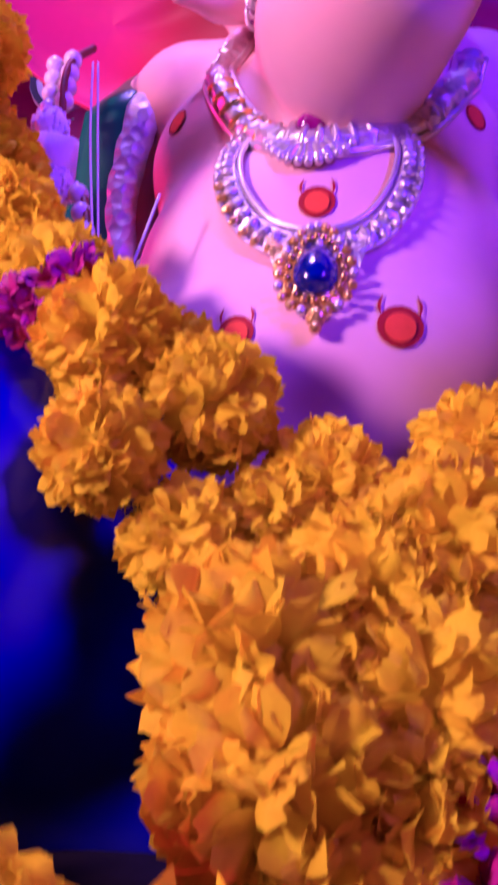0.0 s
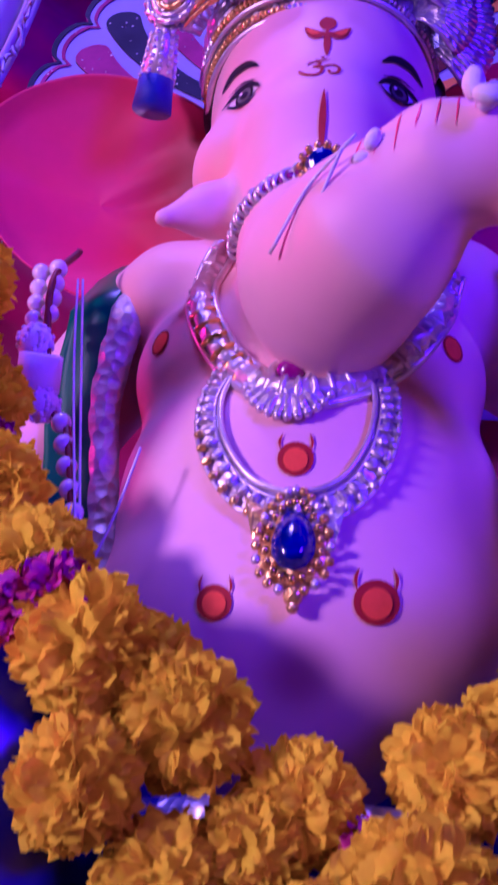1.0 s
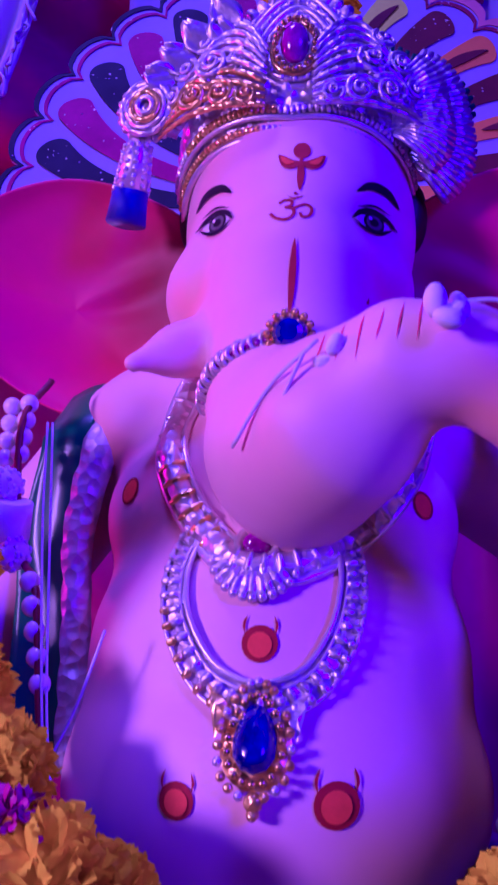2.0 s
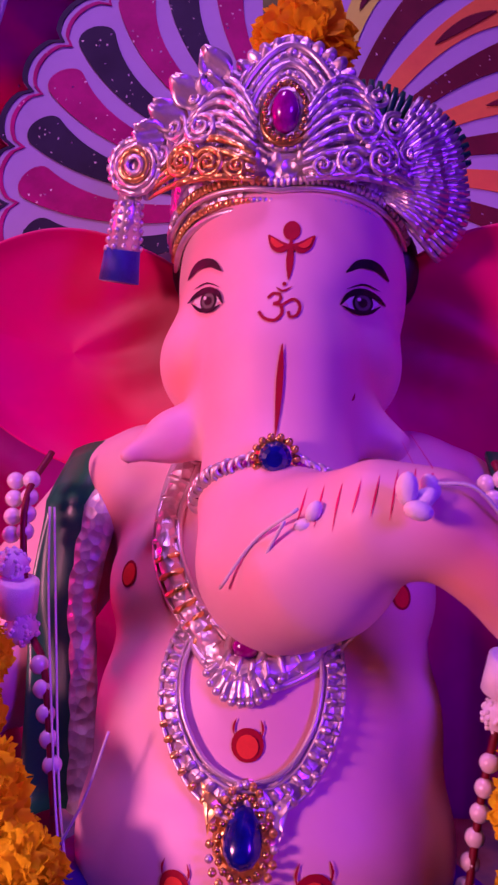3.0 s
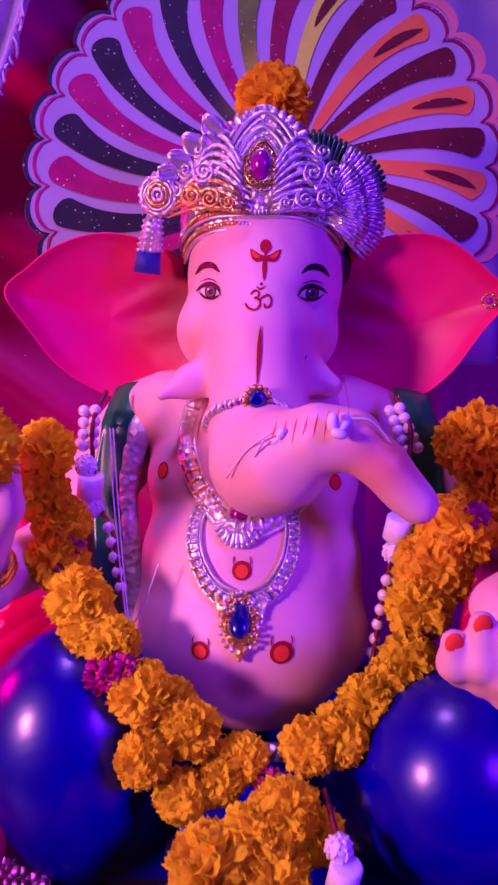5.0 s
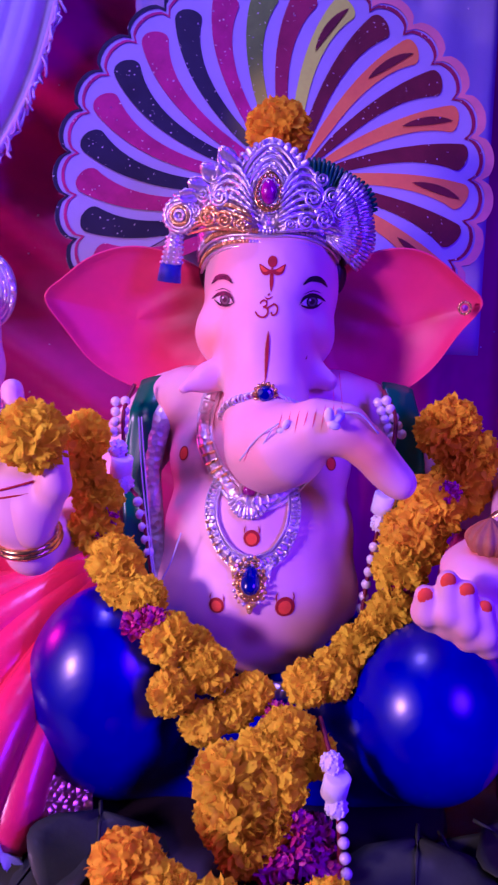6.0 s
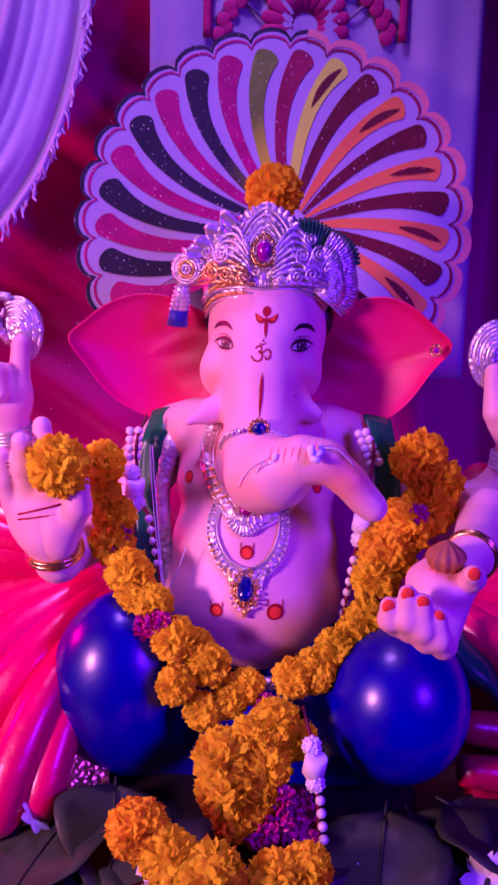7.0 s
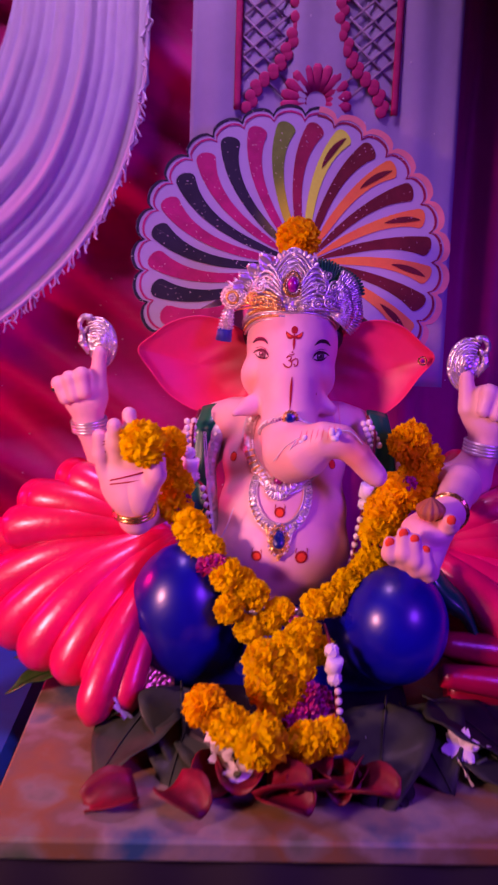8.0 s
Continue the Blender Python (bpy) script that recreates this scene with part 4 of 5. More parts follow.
# green shawl with a gold border behind the arms
for s in (-1, 1):
    green, edge = [], []
    for t in np.linspace(0, 1, 30):
        z = 0.315 - 0.150 * t
        xi = 0.063 + 0.018 * math.sin(min(1.0, t * 1.9) * math.pi / 2) - 0.016 * max(0.0, t - 0.45) + (0.018 if s > 0 else 0.0)
        yi = 0.004 + 0.022 * max(0.0, 1 - t * 7) - 0.035 * t * t
        we = 0.0125 - 0.0055 * min(1.0, t * 1.8)
        edge.append([(s * (xi + we * u), yi - 0.003 * math.sin(u * math.pi) + 0.0006 * math.sin(t * 60), z + 0.004 * u) for u in np.linspace(0, 1, 6)])
        green.append([(s * (xi + we + 0.022 * u), yi + 0.002 * u - 0.003 * math.sin(u * 5 + t * 4) * u, z + 0.004 - 0.006 * u * u) for u in np.linspace(-0.05, 1, 9)])
    for g, k in ((green, GR), (edge, BC)):
        if s > 0 and k == BC:
            continue
        g = np.array(g)
        st.sheet(g if s > 0 else g[:, ::-1], k, 0.004)
    if s < 0:
        for row in edge:
            for u in (0, 2, 3, 5):
                st.ball(np.array(row[u]) + (0, -0.0012, 0), (0.0016, 0.0012, 0.0016), BC if u else BR, 6, 4)
# green drape over the thigh
rows = [[(0.158 + 0.080 * t + 0.016 * u, -0.085 - 0.02 * math.sin(u * 3), 0.182 - 0.030 * t - 0.085 * t * t - 0.05 * u + 0.003 * math.sin(t * 14 + u * 3)) for u in np.linspace(0, 1, 8)] for t in np.linspace(0, 1, 24)]
st.sheet(np.array(rows), GR, 0.006)
# hem of gold brocade and waist cord
rows = [[(-0.150 + 0.045 * u + 0.01 * t, -0.130 - 0.04 * t, 0.075 - 0.055 * t - 0.02 * u) for u in np.linspace(0, 1, 8)] for t in np.linspace(0, 1, 8)]
st.sheet(np.array(rows), GO, 0.005)
belt = np.array([(0.077 * math.sin(a), -0.032 - 0.070 * math.cos(a), 0.116 + 0.004 * math.cos(3 * a)) for a in np.linspace(-1.5, 1.5, 40)])
st.tube(belt, 0.006, SI, 8)
for p in belt[::2]:
    st.ball(p + (0, -0.004, 0), 0.0035, BR, 8, 5)
# low pedestal
base = [[(0.01 + 0.135 * r * math.cos(a), -0.085 + 0.155 * r * math.sin(a), z) for a in np.linspace(0, 2 * math.pi, 65)] for r, z in ((0.0, 0.034), (0.97, 0.034), (1.0, 0.030), (1.03, 0.018), (1.0, 0.006), (1.0, 0.0), (0.0, 0.0))]
st.sheet(np.array(base), DK)
st.ball((0.0, -0.03, 0.055), (0.10, 0.09, 0.045), BL)

statue = new("statue", st.mesh("statue", SLOTS))
tagged(statue, "painted clay seated elephant-headed statue with silver crown and necklaces", "statue")


# ---- flowers ----
def petal_grid(length, width, cup, curl, wave, rng, n=6, m=7):
    """One ruffled petal: a small grid that starts at the origin and grows along +z, facing -y."""
    g = np.zeros((n, m, 3))
    ph = rng.random() * 6.28
    for i in range(n):
        t = i / (n - 1)
        w = width * (0.45 + 0.55 * math.sin(min(1, t * 1.4) * math.pi * 0.5)) * math.sqrt(max(0.05, 1 - max(0, (t - 0.55) / 0.46) ** 2.6))
        for j in range(m):
            u = j / (m - 1) * 2 - 1
            g[i, j] = (w * u * 0.5, -curl * t * t - cup * u * u * t + wave * t * math.sin(u * 2.6 + ph) + wave * 0.5 * t * t * math.sin(u * 5.0 + 2 * ph), length * t * (1 + 0.07 * t * math.cos(u * 6 + ph)))
    return g


def arched_petal(length, width, arch, wave, rng, n=6, m=7):
    """A broad ruffled petal that rises along +z and arches over towards -y, so that its inner face looks outwards."""
    g = np.zeros((n, m, 3))
    p1, p2 = rng.random() * 6.28, rng.random() * 6.28
    for i in range(n):
        t = i / (n - 1)
        a = arch * t
        zc, yc = length * math.sin(a) / arch, -length * (1 - math.cos(a)) / arch
        nz, ny = math.sin(a), math.cos(a)
        w = width * (0.35 + 0.65 * min(1.0, t * 1.5) ** 0.8) * math.sqrt(max(0.10, 1 - max(0, (t - 0.62) / 0.42) ** 3))
        for j in range(m):
            u = j / (m - 1) * 2 - 1
            lift = wave * t * (math.sin(u * 2.4 + p1) + 0.55 * t * math.sin(u * 6.0 + p2)) + wave * 0.8 * t * u * u
            notch = 1 - 0.05 * t * (1 + math.cos(u * 7 + p2))
            g[i, j] = (w * u * 0.5, yc * notch + ny * lift, zc * notch + nz * lift)
    return g


def ruffled_head(radius, count, seed, squash=0.8, size=0.50):
    """A pompom of many ruffled petals, as a mesh about its own centre; the open face looks along -y."""
    rng = np.random.default_rng(seed)
    geo = Geo()
    geo.ball((0, 0, 0), (radius * 0.62, radius * 0.62 * squash, radius * 0.62), 0, 10, 7)
    face = Vector((0, -1, 0))
    for q in range(count):
        c = 1 - 2 * (q + 0.5) / count
        a = q * 2.39996 + rng.normal(0, 0.15)
        s = math.sqrt(1 - c * c)
        d = Vector((s * math.cos(a), -c, s * math.sin(a)))
        g = arched_petal(radius * size * rng.uniform(0.85, 1.2), radius * rng.uniform(0.42, 0.64), rng.uniform(0.75, 1.5), radius * rng.uniform(0.05, 0.10), rng)
        away = d - face * 1.15
        side = d.orthogonal().normalized()
        side.rotate(Matrix.Rotation(rng.random() * 6.28, 3, d))
        side = away.normalized() * rng.uniform(0.3, 1.0) + side * 0.75
        lean = (d + side * rng.uniform(-0.15, 0.25)).normalized()
        y = -(side - lean * side.dot(lean)).normalized()
        x = y.cross(lean).normalized()
        R = np.array([x, y, lean]).T
        start = np.array((d.x, d.y * squash, d.z)) * radius * 0.56
        geo.sheet(g @ R.T + start, 0)
    return geo.mesh("marigold_flower", [MARI])


HEADS = [ruffled_head(0.0240, 190, 11 + q, 0.82) for q in range(5)]
DEEP = ruffled_head(0.0250, 200, 40, 0.8)
DEEP.materials[0] = MARI_DEEP
ASTER = [ruffled_head(0.0120, 80, 60 + q, 0.8, 0.7) for q in range(2)]
for me in ASTER:
    me.name = "magenta_flower"
    me.materials[0] = MAGENTA
rnd = random.Random(5)


def flower(parent, mesh, at, size, name="marigold_flower", face=(0, -1, 0.2)):
    ob = new(name, mesh)
    q = Vector(face).normalized()
    m = q.to_track_quat("-Y", "Z").to_matrix().to_4x4() @ Matrix.Rotation(rnd.random() * 6.28, 4, "Y")
    m = Matrix.Rotation(rnd.uniform(-0.35, 0.35), 4, "X") @ m
    ob.matrix_basis = Matrix.Translation(at) @ m @ Matrix.Diagonal((size, size, size, 1))
    ob.parent = parent
    return ob


def garland(name, heads, buds, label, group=""):
    g = new(name)
    tagged(g, label, "garland", group)
    for q, (x, y, z, s, deep) in enumerate(heads):
        flower(g, DEEP if deep else HEADS[q % 5], (x, y, z), s, face=(x * 2, -1, 0.15))
    for q, (x, y, z, s) in enumerate(buds):
        flower(g, ASTER[q % 2], (x, y, z), s, "magenta_flower")
    pts = spline([h[:3] for h in heads], 6 * len(heads))
    t = Geo()
    t.tube(pts, 0.0012, 0, 6)
    part("string", t, STEM, g)
    return g


garland("marigold_garland", [
    (-0.123, -0.060, 0.289, 0.76, 0), (-0.127, -0.060, 0.262, 0.78, 0), (-0.114, -0.062, 0.244, 0.78, 0), (-0.115, -0.068, 0.222, 0.80, 0), (-0.094, -0.098, 0.210, 0.80, 0), (-0.086, -0.104, 0.194, 0.72, 0), (-0.070, -0.114, 0.190, 0.66, 0),
    (-0.050, -0.132, 0.170, 0.78, 0), (-0.034, -0.128, 0.162, 0.62, 0), (-0.022, -0.136, 0.152, 0.70, 0), (-0.046, -0.149, 0.140, 0.64, 0), (-0.025, -0.148, 0.119, 0.62, 0), (-0.006, -0.140, 0.124, 0.58, 0), (0.006, -0.132, 0.133, 0.64, 0)], [
    (-0.064, -0.130, 0.181, 0.75), (-0.073, -0.128, 0.177, 0.75), (-0.057, -0.134, 0.184, 0.65), (-0.108, -0.080, 0.216, 0.6), (-0.104, -0.070, 0.232, 0.5)],
    "fresh orange marigold garland with magenta asters hanging on the statue", "garlands")
garland("marigold_garland", [
    (0.138, -0.036, 0.299, 0.92, 1), (0.153, -0.036, 0.279, 0.90, 1), (0.148, -0.040, 0.257, 0.90, 1), (0.128, -0.052, 0.245, 0.94, 1), (0.115, -0.062, 0.224, 0.94, 1), (0.106, -0.076, 0.206, 0.84, 0), (0.099, -0.096, 0.180, 0.72, 0), (0.088, -0.102, 0.168, 0.66, 0), (0.075, -0.112, 0.160, 0.70, 0), (0.060, -0.122, 0.146, 0.74, 0), (0.043, -0.129, 0.142, 0.66, 0)], [
    (0.138, -0.060, 0.258, 0.6), (0.108, -0.084, 0.193, 0.6), (0.101, -0.088, 0.190, 0.6), (0.024, -0.140, 0.123, 0.7), (0.030, -0.146, 0.126, 0.65)],
    "orange marigold garland with dark red asters on the statue's other shoulder", "garlands")
garland("marigold_garland", [
    (0.032, -0.158, 0.120, 0.78, 0), (0.047, -0.150, 0.102, 0.70, 0), (0.016, -0.164, 0.110, 0.76, 0), (-0.005, -0.175, 0.096, 0.98, 0), (0.026, -0.170, 0.092, 0.88, 0), (0.000, -0.186, 0.077, 0.98, 0), (0.022, -0.182, 0.072, 0.72, 0), (0.008, -0.190, 0.060, 0.80, 0)], [
    (0.040, -0.184, 0.072, 0.8),
    (0.038, -0.188, 0.056, 1.1), (0.050, -0.176, 0.060, 1.0), (0.026, -0.196, 0.052, 1.0), (0.056, -0.182, 0.046, 1.0)],
    "thick tail of orange marigolds ending in dark magenta asters", "garlands")
tagged(flower(None, HEADS[2], (-0.140, -0.127, 0.304), 1.0, face=(-0.2, -1, 0.3)), "bright orange marigold held against the statue's raised palm", "flower")
for x, y, z, s in ((-0.057, -0.236, 0.078, 1.0), (-0.033, -0.246, 0.066, 1.0), (-0.004, -0.256, 0.058, 1.25), (0.040, -0.240, 0.052, 0.95), (0.060, -0.232, 0.054, 0.9)):
    ob = flower(None, DEEP if x < -0.04 else HEADS[1], (x, y, z), s * 0.84, face=(0.1, -1, 0.5))
    tagged(ob, "single orange marigold offered at the statue's feet", "flower", "marigolds at the feet")
tagged(flower(None, DEEP, (0.004, 0.064, 0.512), 0.98, face=(0.2, -1, 0.6)), "dusky orange marigold tucked behind the crown's crest", "flower")

# sweet dumpling on the open palm
SWEET = mat("browned_dough", (0.42, 0.17, 0.07), 0.6, 0, 0.1, 90, 0.2, (0.28, 0.10, 0.04))
sw_t = Geo()
rows = []
for w in np.linspace(0, 1, 14):
    r = 0.0145 * math.sin(math.pi * min(1.0, 0.12 + 0.55 * w)) * (1 - w ** 3) + 0.0006
    rows.append([(r * (1 + 0.07 * math.cos(11 * a)) * math.cos(a), r * (1 + 0.07 * math.cos(11 * a)) * math.sin(a), 0.026 * w) for a in np.linspace(0, 2 * math.pi, 67)])
sw_t.sheet(np.array(rows), 0)
sw_t.add(rows[0][:-1], [tuple(range(65, -1, -1))], 0)
dumpling = part("sweet_dumpling", sw_t, SWEET)
dumpling.location = (0.150, -0.146, 0.2440)
dumpling.scale = (1.1, 1.1, 0.95)
tagged(dumpling, "brown pleated sweet dumpling resting on the statue's open palm", "sweet")

# small white flowers
wf = Geo()
wf.tube([(0, 0.0, -0.020), (0, 0, -0.008), (0, 0, 0.0)], [0.0016, 0.0024, 0.0036], 1, 8)
for q in range(6):
    rng = np.random.default_rng(q)
    a = q * math.pi / 3
    g = petal_grid(0.014, 0.010, 0.002, 0.006, 0.001, rng, 5, 4)
    R = np.array(Matrix.Rotation(a, 3, "Z") @ Matrix.Rotation(0.9, 3, "X"))
    wf.sheet(g @ R.T, 0)
WF = wf.mesh("white_flower", [FOAM, STEM])
for x, y, z, rx, ry, s in ((-0.040, -0.246, 0.036, 70, 10, 0.9), (-0.024, -0.262, 0.026, 130, -20, 1.0), (-0.048, -0.238, 0.052, 60, 30, 0.8), (0.094, -0.205, 0.022, 40, -30, 1.0), (0.100, -0.212, 0.014, 110, 20, 0.9),
                           (0.190, -0.196, 0.030, 60, 10, 1.2), (0.205, -0.190, 0.022, 30, -20, 1.2), (0.196, -0.206, 0.014, 120, 10, 1.1), (-0.150, -0.185, 0.040, 30, 40, 1.0)):
    ob = new("white_flower", WF)
    ob.matrix_world = pose(x, y, z, rx, ry, rnd.uniform(0, 360)) @ Matrix.Diagonal((s, s, s, 1))
    tagged(ob, "small white tuberose blossom lying among leaves", "flower", "white blossoms")
# buds and thread on the trunk
tb = empty("jasmine_string", (0.05, -0.1200, 0.3188), "short string of white jasmine buds laid over the trunk", "flower string")
for q, (x, y, z, r) in enumerate(((0.000, -0.002, 0.006, 0.0048), (0.006, 0.000, 0.002, 0.0044), (0.004, -0.006, -0.001, 0.0042), (0.009, 0.004, 0.006, 0.0040), (-0.034, 0.010, -0.006, 0.0034), (-0.038, 0.012, -0.012, 0.0030))):
    t = Geo()
    t.ball((x * 0.8, y, z * 0.8), (r * 0.7, r * 0.7, r * 1.05), 0, 10, 7, Matrix.Rotation(q * 0.9, 3, "Y"))
    part("jasmine_bud", t, FOAM, tb)
for p in ([(0.008, 0.003, 0.006), (0.020, 0.003, 0.005), (0.032, 0.008, -0.008)], [(-0.032, 0.008, -0.004), (-0.046, 0.016, -0.016), (-0.058, 0.024, -0.034)], [(-0.036, 0.008, -0.008), (-0.042, 0.014, -0.020), (-0.045, 0.018, -0.030)]):
    t = Geo()
    t.tube(spline(p, 12), 0.0006, 0, 6)
    part("thread", t, THREAD, tb)

# chain across the trunk
ch = empty("trunk_chain", (0.0068, -0.051, 0.325), "fine jewelled chain with a blue stone across the trunk", "chain")
links = spline([(-0.0265, 0.302), (-0.022, 0.313), (-0.012, 0.320), (0.0068, 0.3255), (0.019, 0.3215), (0.031, 0.316)], 34)
yy = front(TRUNK[:4], links[:, 0], links[:, 1]) - 0.001
loc = np.array(ch.location)
link = Geo()
a = np.linspace(0, 2 * math.pi, 13)[:-1]
link.tube(np.stack([0.0022 * np.cos(a), 0 * a, 0.0016 * np.sin(a)], 1), 0.0007, 0, 6, True)
link.ball((0, -0.0004, 0), 0.0011, 1, 6, 4)
LINK = link.mesh("link", [BRIGHT, RUBY])
for q, ((x, z), y) in enumerate(zip(links, yy)):
    if abs(x - 0.0068) < 0.006:
        continue
    ob = new("link", LINK)
    ob.parent = ch
    ob.location = Vector((x, y, z)) - ch.location
    ob.rotation_euler = (0, q * 1.2, -12 * (x - 0.004))
    ob.scale = (1.4, 1.4, 1.4)
t = Geo()
cy = float(front(TRUNK[:4], np.array([0.0068]), np.array([0.3255]))[0]) - 0.003
rb = Geo()
rb.ball((0, 0, 0), 0.0015, 0, 8, 6)
RIMBEAD = rb.mesh("rim_bead", [BRASS])
for q in range(14):
    a = q * 2 * math.pi / 14
    ob = new("rim_bead", RIMBEAD)
    ob.parent = ch
    ob.location = Vector((0.0068 + 0.0076 * math.cos(a), cy, 0.3255 + 0.0076 * math.sin(a))) - ch.location
t.ball(np.array((0.0068, cy + 0.001, 0.3255)) - loc, (0.0076, 0.003, 0.0076), 0)
part("setting", t, BRASS, ch)
t = Geo()
t.sheet(np.array([[np.array((0.0068 + r * math.cos(b), cy - l, 0.3255 + r * math.sin(b))) - loc for b in np.linspace(2 * math.pi, 0, 13)] for r, l in ((0.0060, 0.001), (0.0046, 0.0038), (0.003, 0.0046), (0.0001, 0.0047))]), 0)
part("gem", t, SAPPHIRE, ch, "round blue glass stone", False)

# tassel at the crown
ta = empty("crown_tassel", (-0.070, 0.020, 0.432), "silver and royal blue tassel hanging from the crown", "tassel")
t = Geo()
t.tube([(0, 0, 0.004), (-0.001, 0, -0.004), (-0.004, 0.002, -0.024)], [0.0035, 0.0060, 0.0078], 0, 14)
for w in range(6):
    for q in range(10):
        a = q * 2 * math.pi / 10
        t.ball((-0.0008 - 0.0006 * w + (0.006 + 0.0004 * w) * math.cos(a), 0.0004 * w + (0.006 + 0.0004 * w) * math.sin(a), -0.003 - 0.0038 * w), 0.0014, 0, 6, 4)
part("tassel_cap", t, BRIGHT, ta)
t = Geo()
t.tube([(-0.004, 0.002, -0.022), (-0.005, 0.003, -0.028), (-0.006, 0.003, -0.037)], [0.0082, 0.0086, 0.0094], 0, 14)
part("tassel_skirt", t, mat("blue_velvet", (0.005, 0.02, 0.30), 0.6, 0, 0.12, 200, 0.2, sheen=0.3), ta)


# ---- bead strings ----
def pearl(r):
    t = Geo()
    t.ball((0, 0, 0), r, 0, 12, 8)
    return t.mesh("bead", [PEARL])


BEAD = pearl(0.0039)
fo = Geo()
fo.tube([(0, 0, -0.0078), (0, 0, -0.0072), (0, 0, 0.0072), (0, 0, 0.0078)], [0.0070, 0.0085, 0.0085, 0.0070], 0, 16)
FO = fo.mesh("foam_drum", [FOAM])
fb = Geo()
rng = np.random.default_rng(3)
fb.ball((0, 0, 0), 0.0070, 0, 12, 9)
for q in range(60):
    d = rng.normal(size=3)
    fb.ball(d / np.linalg.norm(d) * 0.0068, 0.0012, 0, 5, 4)
FB = fb.mesh("foam_ball", [FOAM])


def bead_string(path, items, label):
    ob = new("bead_string")
    tagged(ob, label, "bead string", "bead strings")
    p = spline(path, 60)
    t = Geo()
    t.tube(p, 0.0016, 0, 6)
    part("cord", t, PETALRED, ob)
    for kind, x, y, z in items:
        b = new({"b": "bead", "d": "foam_drum", "f": "foam_ball"}[kind], {"b": BEAD, "d": FO, "f": FB}[kind])
        b.parent, b.location = ob, (x, y, z)
        b.rotation_euler = (0.2, 0.15, 0)


def run_of(a, b, n, kind="b"):
    return [(kind, *(np.array(a) + (np.array(b) - a) * q / (n - 1))) for q in range(n)]


bead_string([(-0.098, -0.005, 0.318), (-0.103, -0.022, 0.300), (-0.101, -0.03, 0.270), (-0.096, -0.034, 0.245), (-0.084, -0.052, 0.235), (-0.072, -0.075, 0.190)],
            run_of((-0.111, -0.014, 0.306), (-0.110, -0.022, 0.284), 4) + run_of((-0.103, -0.016, 0.307), (-0.103, -0.024, 0.286), 4) + [("f", -0.106, -0.030, 0.273), ("d", -0.103, -0.032, 0.260), ("f", -0.1005, -0.034, 0.247)]
            + run_of((-0.087, -0.050, 0.238), (-0.076, -0.066, 0.205), 5), "string of white beads and foam drums beside the shawl")
bead_string([(0.092, -0.005, 0.320), (0.101, -0.022, 0.300), (0.096, -0.040, 0.262), (0.092, -0.05, 0.235), (0.086, -0.052, 0.200), (0.080, -0.06, 0.150)],
            run_of((0.094, -0.014, 0.314), (0.106, -0.020, 0.290), 5) + run_of((0.088, -0.013, 0.312), (0.099, -0.020, 0.288), 5) + [("d", 0.094, -0.046, 0.244), ("f", 0.092, -0.048, 0.229)]
            + run_of((0.088, -0.052, 0.212), (0.081, -0.054, 0.164), 6), "string of white beads and foam drums under the trunk")
bead_string([(0.052, -0.150, 0.130), (0.062, -0.178, 0.108), (0.066, -0.185, 0.075), (0.068, -0.186, 0.045)],
            [("f", 0.060, -0.176, 0.114), ("d", 0.063, -0.180, 0.101), ("f", 0.064, -0.183, 0.088)] + run_of((0.068, -0.186, 0.076), (0.072, -0.190, 0.046), 4), "string of white beads hanging between the knees")
wi = empty("clear_wire", (-0.09, -0.03, 0.30), "two loose strands of clear plastic wire by the shawl", "wire")
for d, p in ((0.0, [(0.000, 0.0, -0.002), (0.005, -0.015, -0.04), (0.016, -0.04, -0.095), (0.024, -0.055, -0.13)]), (0.003, [(0.002, 0.0, -0.002), (0.008, -0.015, -0.045), (0.018, -0.04, -0.10), (0.026, -0.055, -0.125)]), (0, [(0.022, -0.05, -0.118), (0.032, -0.052, -0.098), (0.040, -0.05, -0.074)])):
    t = Geo()
    t.tube(spline(p, 20), 0.0005, 0, 6)
    part("strand", t, THREAD, wi)

# ---- printed halo board behind the head ----
TH = 0.075
HX, HZ = Vector((math.cos(TH), math.sin(TH), 0)), Vector((0, 0.287, 0.958))
HC = Vector((-0.008, 0.232, 0.486))
HN = HX.cross(HZ).normalized()
if HN.y > 0:
    HN = -HN


def on_board(a, b, out=0.0):
    return HC + HX * a + HZ * b + HN * out


halo = tagged(new("halo_board"), "printed cardboard halo with curved pink, navy and orange petals", "halo")
A0, A1, NP = math.radians(205.0), math.radians(-30.5), 20
STEP = (A0 - A1) / (NP - 1)
RT = 0.190


def scallop(a, base, bump):
    """Radius of a scalloped line, one bump for each petal."""
    q = (A0 - a) / STEP + 0.5
    return base + bump * math.sqrt(abs(math.sin(math.pi * q)))


